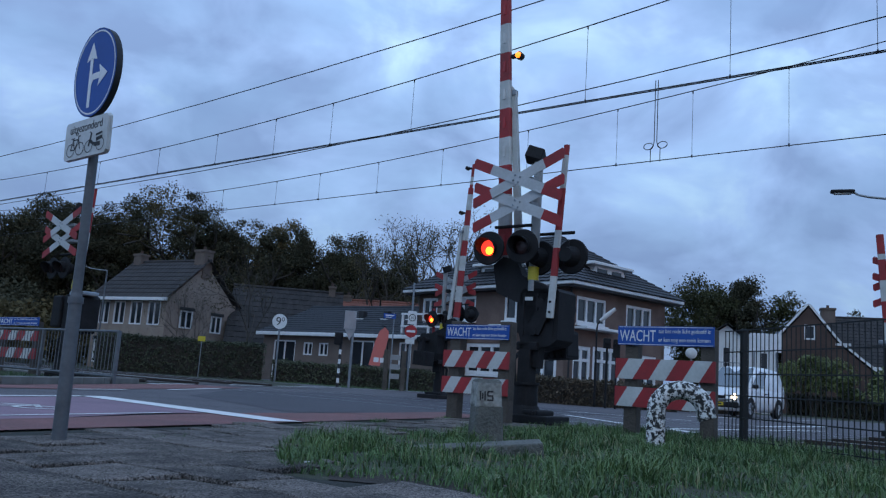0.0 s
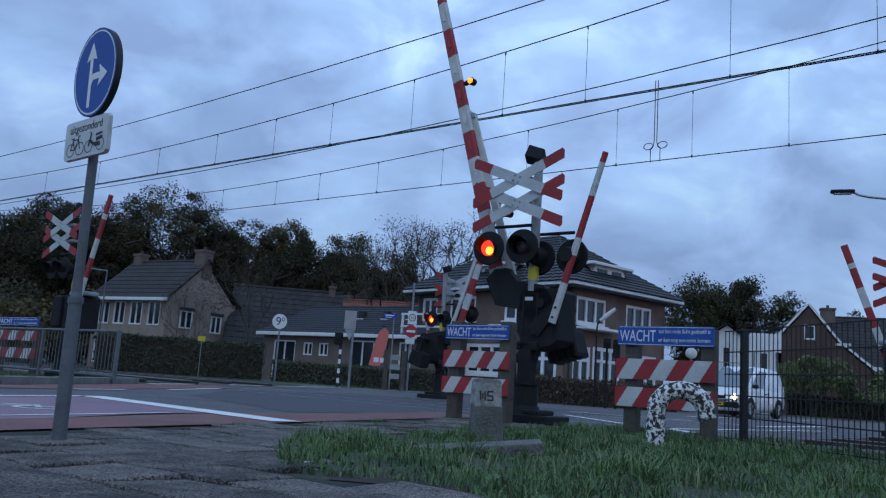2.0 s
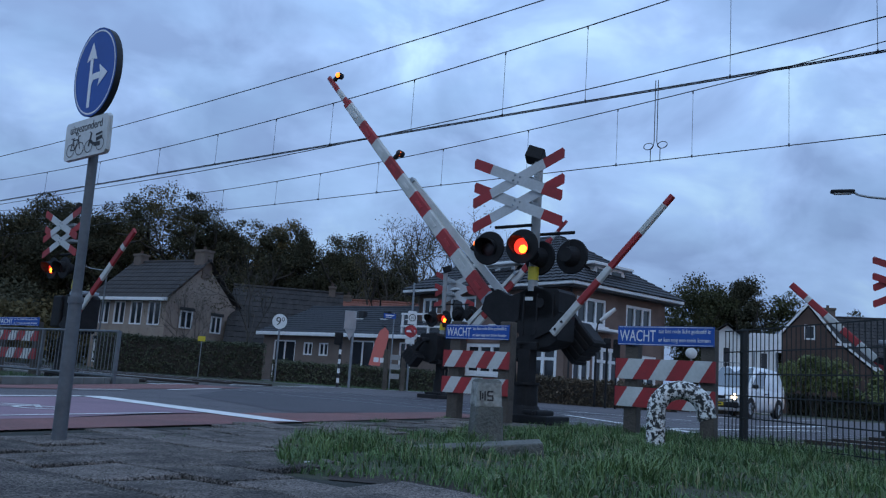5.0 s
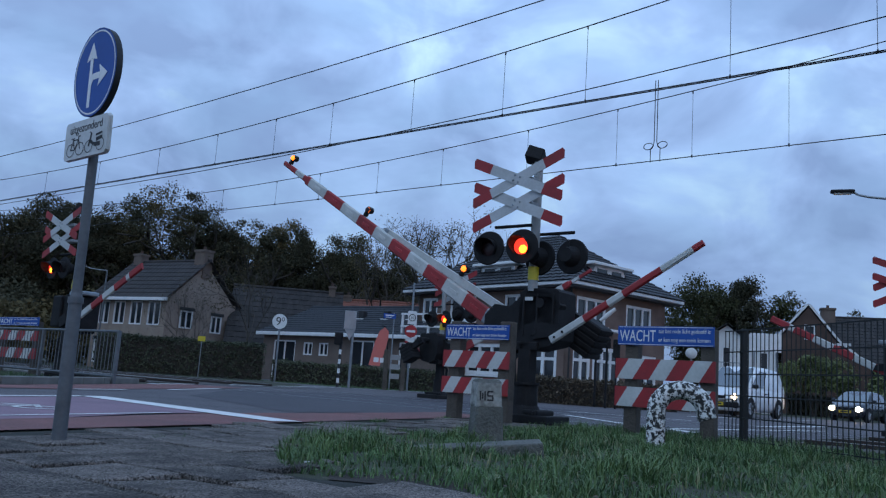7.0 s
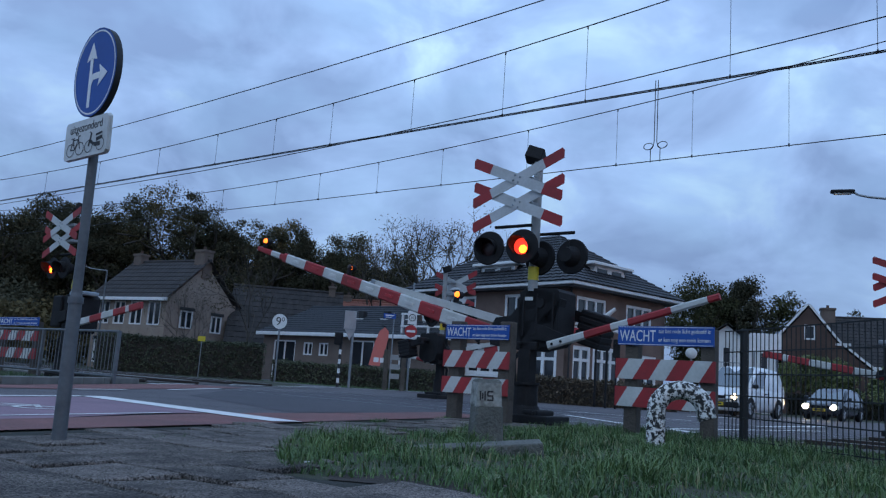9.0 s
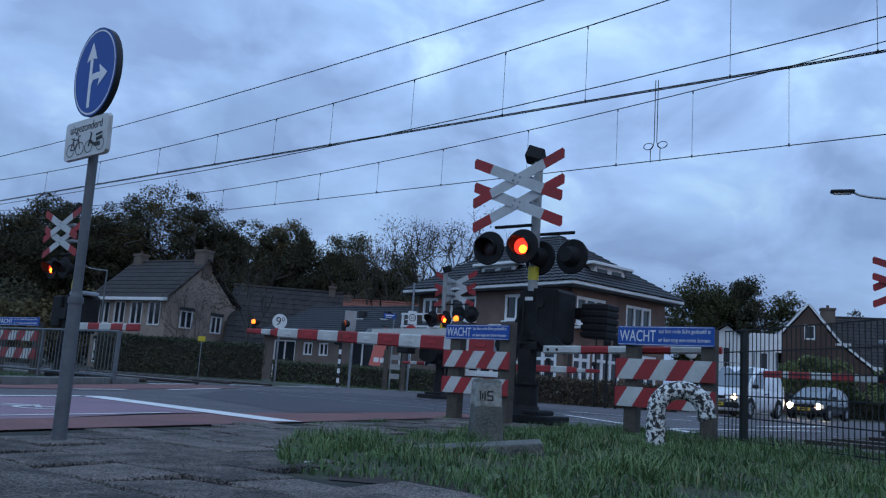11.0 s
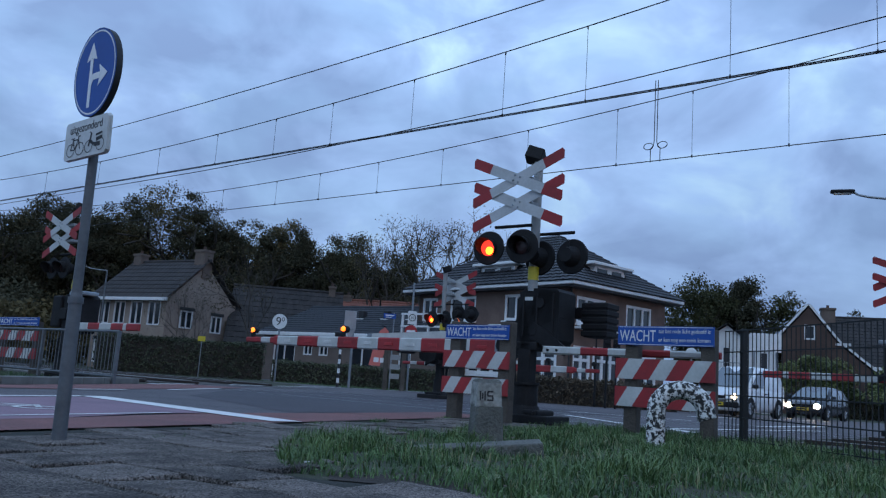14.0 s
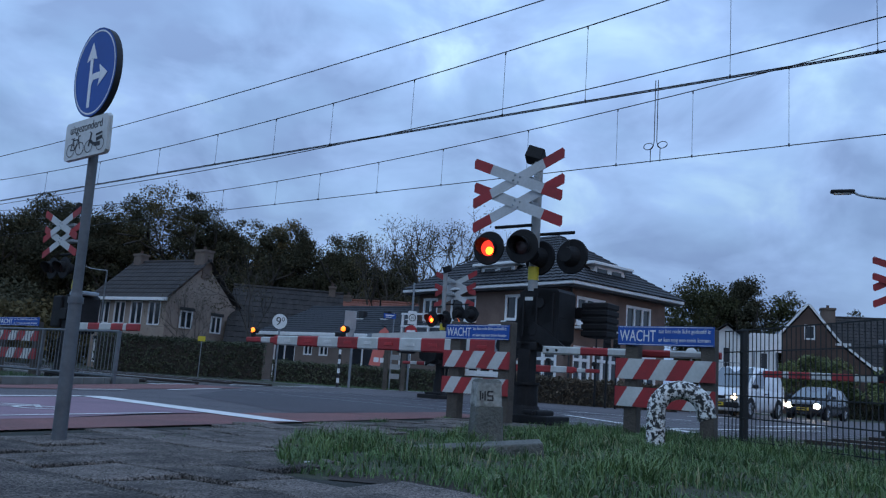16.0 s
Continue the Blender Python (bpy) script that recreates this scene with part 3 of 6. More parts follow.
def barrier(m, long_boom, label, group, tone=0, far=False):
    """The drive with its pedestal, the long boom along +y and the short one along -y."""
    root = thing("barrier_drive", m, label, "barrier", group)
    sh = Shape()
    sh.box((0.06, -0.1, 0.06), (0.66, 0.74, 0.12), bevel=0.02)
    sh.box((0.03, -0.04, 0.15), (0.46, 0.5, 0.08), bevel=0.025)
    sh.rod((0, 0.03, 0.1), (0, 0.03, 0.24), 0.24, 0.185, 24).rod((0, 0.03, 0.24), (0, 0.03, 0.52), 0.175, 0.165, 24).rod((0, 0.03, 0.52), (0, 0.03, 0.56), 0.19, 0.19, 24)
    sh.box((0, 0.03, 0.82), (0.2, 0.2, 0.6), bevel=0.02)
    sh.box((0.1, 0.0, 1.06), (0.4, 0.34, 0.12), bevel=0.02)
    part("pedestal", sh, "black", root, "black steel pedestal on a bolted foot")
    for sx in (-1, 1):
        for sy in (-1, 1):
            part("bolt", Shape().rod((sx * 0.24, sy * 0.26, 0.12), (sx * 0.24, sy * 0.26, 0.17), 0.03, n=6), "black", root)
    hs = Shape()
    if tone:
        hs.prism([(-0.36, 1.02), (0.22, 1.02), (0.36, 1.12), (0.36, 1.8), (0.28, 1.87), (-0.36, 1.9), (-0.44, 1.8), (-0.44, 1.1)], 0.42, m=Matrix.Translation((0.48, 0, 0)) @ FACE)
        hs.box((0.2, 0.66, 1.5), (0.4, 0.4, 0.72), bevel=0.04)
    else:
        hs.prism([(-0.12, 1.1), (0.1, 1.02), (0.36, 1.08), (0.46, 1.16), (0.47, 1.82), (0.42, 1.87), (-0.1, 1.88), (-0.17, 1.82), (-0.19, 1.3)], 0.47, m=Matrix.Translation((0.42, 0, 0)) @ FACE)
        for y in (-0.38, -0.12, 0.1):
            hs.box((-0.056, y, 1.5), (0.014, 0.03, 0.6), bevel=0.004)
    hs.box((0.055, 0.0, 1.5), (0.012, 0.56, 0.5), bevel=0.004)
    part("housing", hs, "black", root, "black drive housing with a service lid")
    part("label_plate", Shape().box((-0.054, 0.02, 1.73), (0.006, 0.13, 0.05)), "sign_grey", root, "small pale plate")
    if tone:
        part("lid", Shape().box((0.16, -0.2, 1.9), (0.4, 0.6, 0.1), bevel=0.03), "galv", root, "pale grey lid")
    cables = Shape()
    for k in range(3):
        cables.path([(0.05 + 0.03 * k, 0.12 + 0.03 * k, 1.05), (-0.1, 0.17 + 0.03 * k, 0.86), (-0.08, 0.16 + 0.02 * k, 0.5), (-0.14, 0.18, 0.15)], 0.014)
    part("cable", cables, "black", root, "black cables")
    if long_boom:
        zo = -0.64
        stops = [(0.5, 2), (0.75, 1), (1.2, 0), (1.67, 1), (2.13, 0), (2.57, 1), (3.03, 0), (3.48, 1), (3.94, 0), (4.42, 1), (4.93, 0), (5.45, 1), (5.55, 1)]
        tip, end_lamp = [(5.5, 1), (5.67, 0), (5.92, 1), (6.33, 1)], 6.18
        if far:
            stops = stops[:9] + [(4.42, 1), (4.62, 1)]
            tip, end_lamp = [(4.57, 1), (4.72, 0), (4.96, 1), (5.35, 1)], 5.22
        b = part("long_boom", bar(stops, 0.235, 0.165, 0.08, zo), ["dirty_white", "dirty_red", "galv"], root, "long red and white striped boom")
        part("boom_tip", bar(tip, 0.115, 0.09, 0.05, zo), ["dirty_white", "dirty_red"], b, "thin striped end of the boom")
        arm = Shape()
        prof = [(-0.3, -0.2), (0.02, -0.36), (0.2, -0.74), (0.62, -0.8), (0.72, -0.62), (0.66, -0.4), (0.42, -0.3), (0.24, 0.1), (0.0, 0.2), (-0.3, 0.14)]
        arm.prism([(-y, z) for y, z in prof], 0.17, m=Matrix.Translation((0.1, 0, 0)) @ FACE)
        part("gooseneck", arm, "black", b, "black curved carrier arm")
        part("axle", Shape().rod((-0.09, 0, 0), (0.85, 0, 0), 0.07, n=14), "black", b)
        br = Shape().prism([(-0.3, zo + 0.17), (-0.3, zo + 0.29), (-1.9, zo + 0.22), (-3.3, zo + 0.16), (-3.42, zo + 0.07), (-1.9, zo + 0.11)], 0.05, m=Matrix.Translation((0.08, 0, 0)) @ FACE)
        part("brace", br, "dirty_white", b, "pale stiffening bar")
        part("brace_clip", Shape().box((0.06, 3.28, zo + 0.11), (0.1, 0.09, 0.1), bevel=0.01), "galv", b)
        for y, white in ((0.98, 0), (1.44, 1), (1.9, 0), (2.35, 1), (2.8, 0), (3.26, 1), (3.71, 0), (4.18, 1), (4.66, 0), (5.18, 1))[:7 if far else 10]:
            part("reflector", Shape().box((-0.043, y, zo), (0.012, 0.17, 0.05), bevel=0.003), "lamp_pale" if white else "red", b, "raised reflector")
        for y, z, phase in ((1.5, 0.3, 1), (3.86, 0.15, 0), (end_lamp, 0.1, None)):
            boom_light(b, y, zo + z, phase)
        part("counterweight", Shape().box((0.72, -0.53, -0.17), (0.36, 0.38, 0.5), bevel=0.03), "black", b, "black stacked counterweight")
        for k in range(5):
            part("weight_plate", Shape().box((0.72, -0.53, -0.37 + 0.1 * k), (0.385, 0.41, 0.075), bevel=0.012), "black", b)
        part("weight_arm", Shape().box((0.75, -0.2, -0.06), (0.12, 0.56, 0.16)), "black", b)
        MOVING.append((b, (0.02, -0.17, 1.668), 1, 1.04 if far else 1.0))
    zo = -0.26
    stops = [(0.2, 0), (0.55, 1), (0.85, 0), (1.1, 1), (1.4, 1)] if far else [(0.2, 0), (0.78, 1), (1.18, 0), (1.43, 1), (2.03, 0), (2.51, 1), (2.66, 1)] if not tone else [(0.1, 1), (0.5, 0), (0.95, 1), (1.4, 0), (1.85, 1), (2.3, 0), (2.42, 1), (2.85, 1)]
    s = part("short_boom", bar(stops, 0.115 if not tone else 0.16, 0.085 if not tone else 0.15, 0.06, zo, -1), ["dirty_white", "dirty_red"], root, "short red and white striped boom")
    a = Shape().prism([(-0.05, -0.1), (0.5, -0.33), (0.5, -0.2), (0.2, 0.02), (0.0, 0.12)], 0.05, m=Matrix.Translation((0.06, 0, 0)) @ FACE)
    a.rod((0.0, 0, 0), (0.12, 0, 0), 0.06, n=12)
    part("carrier", a, "black", s, "black carrier arm")
    for y in (0.28, 0.42):
        part("bolt", Shape().rod((-0.03, -y, zo), (-0.045, -y, zo), 0.018, n=8), "black", s)
    w = Shape().box((0.14, 0.36, 0.02), (0.16, 0.3, 0.26), bevel=0.02)
    part("counterweight", w, "black", s, "small black counterweight")
    MOVING.append((s, (-0.1, -0.09, 1.27 if not tone else 1.42), -1, 1.09 if tone or far else 1.0))
    return root


LAMPS = [(0.62, 2.45, -1, 0, 8), (0.05, 2.45, -1, 1, 8), (-0.06, 2.33, 1, 0, 0), (-0.58, 2.33, 1, 1, 0)]
crossing_signal(rail_pose(10.1, 6.25), 0.16, LAMPS, "grey mast with red and white double saltire and black warning lamps", "crossing signals", 1.84)
barrier(rail_pose(10.1, 6.25), True, "black barrier drive with a long and a short striped boom", "crossing barriers")
crossing_signal(rail_pose(19.5, 15.12, 0, 180), 0.16, [(0.84, 2.5, -1, 0, 0), (0.38, 2.5, -1, 1, 0), (0.12, 2.33, 1, 1, -6), (-0.36, 2.33, 1, 0, -6)],
                "distant grey mast with double saltire and lit warning lamps", "crossing signals")
barrier(rail_pose(19.5, 15.12, 0, 180), True, "distant black barrier drive with striped booms", "crossing barriers", far=True)
crossing_signal(rail_pose(9.7, 18.05), 0.38, [(0.62, 2.45, -1, 1, 0), (0.12, 2.45, -1, None, 0)], "mast with saltire standing beside the dark trees", "crossing signals")
barrier(rail_pose(9.7, 18.1), False, "black drive with one short striped boom by the railing", "crossing barriers", 1)
crossing_signal(rail_pose(19.5, 3.0, 0, 180), 0.1, [(0.5, 2.5, -1, 0, 0), (0.1, 2.5, -1, 1, 0)], "mast with saltire on the far side of the tracks", "crossing signals")
barrier(rail_pose(19.5, 2.95, 0, 180), False, "black drive with one short striped boom across the footpath", "crossing barriers", 1)


# ---- barricades with warning boards ----
def barricade(m, w, board_z, plank_z, board_h, label):
    """Two posts, a lettered board and two striped planks; the reader stands on the near side. x of the outline runs to the reader's right."""
    root = thing("barricade", m, label, "barricade", "barricades beside the paths")
    F = FACE
    for x in (0.14 * w, 0.93 * w):
        sh = Shape().box((0.02, -x, 0.65), (0.15, 0.17, 1.3), bevel=0.015)
        part("post", sh, "wood", root, "dark weathered wooden post")
    b = Shape()
    b.prism([(0, -board_h / 2), (w, -board_h / 2), (w, board_h / 2), (0, board_h / 2)], 0.02, m=Matrix.Translation((-0.065, 0, board_z)) @ F)
    board = part("board", b, "blue", root, "blue enamel board with white letters")
    e = Shape()
    for y0, y1 in ((-board_h / 2 + 0.008, -board_h / 2 + 0.014), (board_h / 2 - 0.014, board_h / 2 - 0.008)):
        e.prism([(0.01, y0), (w - 0.01, y0), (w - 0.01, y1), (0.01, y1)], 0.003, m=Matrix.Translation((-0.085, 0, board_z)) @ F)
    part("border", e, "sign_white", board)
    for text, x0, x1, y0, y1 in (("WACHT", 0.02, 0.41, -0.30, 0.30), ("tot het rode licht gedoofd is", 0.44, 0.965, 0.08, 0.36), ("er kan nog een trein komen", 0.44, 0.965, -0.36, -0.08)):
        me = lettering(text, 0.1, "sign_white")
        cs = np.array([v.co for v in me.vertices])
        lo, hi = cs.min(0), cs.max(0)
        kx, ky = (x1 - x0) * w / (hi[0] - lo[0]), (y1 - y0) * board_h / (hi[1] - lo[1])
        part("letters", me, None, board, m=Matrix.Translation((-0.088, 0, board_z)) @ F @ Matrix.Translation((x0 * w - lo[0] * kx, y0 * board_h - lo[1] * ky, 0)) @ Matrix.Diagonal((kx, ky, 1, 1)))
    for z, h in plank_z:
        sh = Shape()
        pitch = w / 5.8
        k = -2
        while k < 8:
            x0, x1 = k * pitch, (k + 1) * pitch
            lean = h * 0.62

            def cl(x):
                return min(max(x, -0.02), w + 0.02)
            q = [(cl(x0), -h / 2), (cl(x1), -h / 2), (cl(x1 + lean), h / 2), (cl(x0 + lean), h / 2)]
            if q[1][0] - q[0][0] > 1e-4 or q[2][0] - q[3][0] > 1e-4:
                sh.prism(q, 0.03, slot=k % 2, m=Matrix.Translation((-0.058, 0, z)) @ F)
            k += 1
        part("plank", sh, ["dirty_white", "dirty_red"], root, "red and white slanting striped plank")
    return root


barricade(rail_pose(9.75, 4.69), 1.22, 1.21, [(0.80, 0.25), (0.46, 0.24)], 0.235, "wooden barricade with blue warning board and striped planks in the grass")
barricade(rail_pose(9.0, 6.84), 1.0, 1.155, [(0.80, 0.22), (0.46, 0.21)], 0.19, "wooden barricade with blue warning board beside the mast")
barricade(rail_pose(10.4, 23.0), 2.3, 1.3, [(0.94, 0.25), (0.5, 0.26)], 0.21, "barricade with blue warning board behind the railing")


# ---- signpost, marker stone, hoop ----
def signpost():
    base = Vector((-2.015, 4.66, 0))
    root = thing("signpost", pose(base.x, base.y, 0, 0, -0.8, 0), "grey post with a round blue arrow sign and white plate", "road sign")
    P = Shape().rod((0, 0, 0), (0, 0, 0.80), 0.039, 0.036, 20).rod((0, 0, 0.80), (0, 0, 0.83), 0.036, 0.027, 20).rod((0, 0, 0.83), (0, 0, 2.34), 0.027, 0.027, 20)
    part("post", P, "pole_grey", root, "grey tubular steel post")
    part("lean_ring", Shape().rod((0, 0, 0.77), (0, 0, 0.805), 0.042, 0.042, 20), "pole_grey", root)
    turn = Matrix.Rotation(radians(SIGN_TURN), 4, "Z") @ Matrix.Rotation(radians(92), 4, "X") @ Matrix.Rotation(radians(-1.8), 4, "Z")
    face = Matrix.Translation((0.015, 0, 2.105)) @ turn @ Matrix.Translation((0, 0, 0.06)) @ Matrix.Diagonal((0.867, 0.867, 1, 1))
    d = part("disc", Shape().prism(disc(0.3, 48), 0.028, m=face @ Matrix.Translation((0, 0, -0.02))), "blue", root, "round blue sign")
    ring = Shape()
    n = 48
    for i in range(n):
        a0, a1 = 2 * math.pi * i / n, 2 * math.pi * (i + 1) / n
        ring.add([(q * math.cos(a), q * math.sin(a), 0.0095) for q, a in ((0.277, a0), (0.288, a0), (0.288, a1), (0.277, a1))], [(0, 1, 2, 3)], m=face)
    part("ring", ring, "sign_white", d, "thin white ring")
    rim = Shape()
    for i in range(n):
        a0, a1 = 2 * math.pi * i / n, 2 * math.pi * (i + 1) / n
        rim.add([(q * math.cos(a), q * math.sin(a), z) for q, z, a in ((0.3, -0.03, a0), (0.303, 0.008, a0), (0.303, 0.008, a1), (0.3, -0.03, a1))], [(0, 1, 2, 3)], m=face)
    part("rim", rim, "ink", d, "dark folded rim")
    ar = Shape()
    for q in ([(-0.062, -0.235), (-0.022, -0.235), (-0.022, 0.10), (-0.062, 0.10)], [(-0.022, -0.085), (0.0, -0.052), (0.09, -0.052), (0.09, -0.008), (-0.01, -0.008), (-0.022, -0.02)],
              [(-0.115, 0.088), (-0.042, 0.105), (0.031, 0.088), (-0.042, 0.215)], [(0.075, -0.105), (0.2, -0.03), (0.075, 0.045), (0.095, -0.03)]):
        ar.prism(q, 0.002, m=face @ Matrix.Translation((-0.01, 0, 0.0085)))
    part("arrow", ar, "sign_white", d, "white arrows ahead and right")
    pf = Matrix.Translation((0.01, 0, 1.712)) @ turn @ Matrix.Translation((0, 0, 0.05)) @ Matrix.Diagonal((1.17, 0.87, 1, 1))
    w, h, c = 0.225, 0.128, 0.02
    outline = [(-w + c, -h), (w - c, -h), (w, -h + c), (w, h - c), (w - c, h), (-w + c, h), (-w, h - c), (-w, -h + c)]
    pl = part("plate", Shape().prism(outline, 0.02, m=pf), "sign_grey", root, "white plate with black bicycle and moped symbols")
    part("edge", Shape().prism([(x * 1.012, y * 1.02) for x, y in outline], 0.012, m=pf @ Matrix.Translation((0, 0, -0.005))), "sign_grey", pl)
    me = lettering("uitgezonderd", 0.082, "ink", "CENTER", 0.001)
    part("letters", me, None, pl, m=pf @ Matrix.Translation((0, 0.048, 0.0205)) @ Matrix.Diagonal((0.80, 1, 1, 1)))
    sy = Shape()

    def ring2(x, y, q, t=0.0055):
        for i in range(20):
            a0, a1 = 2 * math.pi * i / 20, 2 * math.pi * (i + 1) / 20
            sy.add([(x + k * math.cos(a), y + k * math.sin(a), 0.022) for k, a in ((q - t, a0), (q, a0), (q, a1), (q - t, a1))], [(0, 1, 2, 3)], m=pf)

    def ln(x0, y0, x1, y1, t=0.0038):
        d2 = Vector((x1 - x0, y1 - y0)).normalized() * t
        sy.add([(x0 - d2.y, y0 + d2.x, 0.022), (x0 + d2.y, y0 - d2.x, 0.022), (x1 + d2.y, y1 - d2.x, 0.022), (x1 - d2.y, y1 + d2.x, 0.022)], [(0, 1, 2, 3)], m=pf)
    ring2(-0.15, -0.065, 0.045), ring2(-0.05, -0.065, 0.045)
    for q in ((-0.15, -0.065, -0.125, 0.0), (-0.125, 0.0, -0.07, 0.0), (-0.07, 0.0, -0.105, -0.065), (-0.105, -0.065, -0.15, -0.065), (-0.105, -0.065, -0.13, 0.012),
              (-0.05, -0.065, -0.075, 0.022), (-0.075, 0.022, -0.05, 0.022), (-0.15, 0.012, -0.112, 0.012)):
        ln(*q)
    ring2(0.045, -0.065, 0.042), ring2(0.165, -0.065, 0.042)
    for q in ((0.045, -0.065, 0.07, 0.02, 0.008), (0.07, 0.02, 0.05, 0.03), (0.06, -0.03, 0.105, -0.06, 0.01), (0.105, -0.06, 0.165, -0.062, 0.014), (0.12, -0.03, 0.185, -0.02, 0.012),
              (0.115, 0.0, 0.18, 0.01, 0.007)):
        ln(*q)
    part("symbol", sy, "ink", pl, "black bicycle and moped symbols")
    for z in (1.66, 1.79, 2.0, 2.22):
        part("clamp", Shape().rod((0, 0, z - 0.015), (0, 0, z + 0.015), 0.036, 0.036, 16), "pole_grey", root)


SIGN_TURN = -42.6
signpost()


def marker_stone():
    root = thing("marker_stone", pose(0.46, 7.1, 0, 0, -1.5, 12), "worn square marker stone with flaking white top in the grass", "boundary stone")
    sh = Shape()
    lev = [(-0.1, 0.128), (0.0, 0.125), (0.30, 0.112), (0.31, 0.112), (0.50, 0.105), (0.53, 0.085)]
    rows = []
    for z, h in lev:
        c = 0.018
        rows.append([(x + random.uniform(-0.006, 0.006), y + random.uniform(-0.006, 0.006), z + random.uniform(-0.004, 0.004)) for x, y in
                     ((-h, -h + c), (-h + c, -h), (h - c, -h), (h, -h + c), (h, h - c), (h - c, h), (-h + c, h), (-h, h - c))])
    vs = [v for row in rows for v in row]
    fs, ms = [], []
    for k in range(len(lev) - 1):
        for i in range(8):
            fs.append((8 * k + i, 8 * k + (i + 1) % 8, 8 * k + 8 + (i + 1) % 8, 8 * k + 8 + i))
            ms.append(1 if 2 <= k < 4 else 0)
    fs.append(tuple(range(8 * len(lev) - 8, 8 * len(lev))))
    ms.append(0)
    sh.v, sh.f, sh.m = [Vector(v) for v in vs], fs, ms
    part("stone", sh, ["stone", "stone_paint"], root)
    k = Shape()
    for q in ((-0.085, 0.39, 0.012, 0.075), (-0.045, 0.39, 0.012, 0.075), (-0.065, 0.39, 0.012, 0.05), (0.0, 0.425, 0.05, 0.012), (0.0, 0.39, 0.05, 0.012), (0.0, 0.355, 0.05, 0.012), (-0.022, 0.41, 0.012, 0.03), (0.022, 0.37, 0.012, 0.03)):
        k.box((q[0], -0.109, q[1]), (q[2], 0.008, q[3]))
    part("painted_mark", k, "ink", root, "worn black painted strokes")


marker_stone()
slab = Shape().box((0, 0, 0.0), (0.92, 0.22, 0.13), bevel=0.012)
solo("kerb_slab", slab, "stone", pose(0.33, 5.98, 0.0, 4, -6.5, -1), "tilted concrete slab half sunk in the grass", "slab")


def hoop():
    root = thing("hoop_post", pose(2.2, 8.32, 0, 0, 0, -14), "bent tube post with flaking black and white paint", "hoop")
    pts = [(0, 0, -0.05)]
    for i in range(0, 20):
        a = math.pi - math.pi * 1.02 * i / 19
        pts.append((0.235 + 0.235 * math.cos(a), 0, 0.34 + 0.235 * math.sin(a) * 0.92))
    pts.append((0.48, 0, 0.29))
    sh = Shape()
    n, rad = 18, 0.092
    rings = []
    for i, p in enumerate(pts):
        a = Vector(pts[max(0, i - 1)])
        b = Vector(pts[min(len(pts) - 1, i + 1)])
        t = (b - a).normalized()
        side = Vector((0, 1, 0))
        up = t.cross(side)
        rings.append([Vector(p) + (side * math.cos(2 * math.pi * k / n) + up * math.sin(2 * math.pi * k / n)) * rad for k in range(n)])
    vs = [v for r in rings for v in r]
    fs = [(i * n + k, i * n + (k + 1) % n, (i + 1) * n + (k + 1) % n, (i + 1) * n + k) for i in range(len(rings) - 1) for k in range(n)]
    fs.append(tuple(range(len(vs) - n, len(vs))))
    sh.add(vs, fs)
    part("tube", sh, "hoop", root, smooth=True)


hoop()


# ---- fences ----
def mesh_fence():
    root = thing("mesh_fence", pose(3.47, 9.44, 0, 0, 0, 13), "dark green steel bar fence beside the track", "fence")
    L, H = 7.0, 1.29
    for y in (0.0, 2.5, 5.0):
        part("post", Shape().box((0, -y, 0.645), (0.065, 0.065, 1.31), bevel=0.008), "fence", root)
    bar_me = Shape().box((0, 0, H / 2), (0.008, 0.008, H)).mesh("bar", ["fence"])
    for i in range(int(L / 0.075)):
        part("bar", bar_me, None, root, m=pose(-0.042, 0.3 - i * 0.075, 0.0))
    for z in (0.07, 0.31, 0.55, 0.79, 1.04, 1.28):
        part("rail", Shape().box((-0.05, 0.3 - L / 2, z), (0.01, L, 0.013)), "fence", root)


mesh_fence()


def railing():
    root = thing("railing", rail_pose(9.3, 15.35), "galvanised pedestrian railing with upright bars", "railing")
    for y in (0, 3.0, 6.0):
        part("post", Shape().box((0, y, 0.53), (0.07, 0.07, 1.06), bevel=0.008), "galv_dark", root)
    for z in (1.05, 0.16):
        part("handrail", Shape().rod((0, 0, z), (0, 9, z), 0.026, n=8), "galv_dark", root)
    me = Shape().rod((0, 0, 0.16), (0, 0, 1.05), 0.009, n=6).mesh("bar", ["galv_dark"])
    for i in range(1, 68):
        part("bar", me, None, root, m=pose(0, i * 0.133, 0))


railing()


# ---- overhead line ----
def messenger(r):
    return 6.2 + 0.0025 * (r - 24.0) ** 2


def overhead(s, z0, rs, extra, label):
    root = thing("overhead_line", rail_pose(s, 0), label, "overhead line", "overhead lines of the two tracks")
    sh = Shape()
    for q in extra:
        sh.rod((q, -12, z0 + 0.02), (q, 110, z0 + 0.02), 0.0105, n=6)
    part("contact_wire", sh, "wire", root, "straight contact wire")
    m = Shape()
    pts = [(0, r, messenger(r)) for r in np.arange(-4, 50, 1.0)] + [(0, 70, 6.3), (0, 90, 6.6), (0, 110, 7.2)]
    m.path([(float(a), float(b), float(c)) for a, b, c in pts], 0.0105)
    part("carrier_wire", m, "wire", root, "sagging carrier wire")
    for r in rs:
        part("dropper", Shape().rod((0, r, z0), (0, r, messenger(r)), 0.0045, n=5).rod((0, r, z0), (0, r, z0 + 0.06), 0.016, n=6).rod((0, r, messenger(r) - 0.06), (0, r, messenger(r)), 0.014, n=6), "wire", root)
    return root


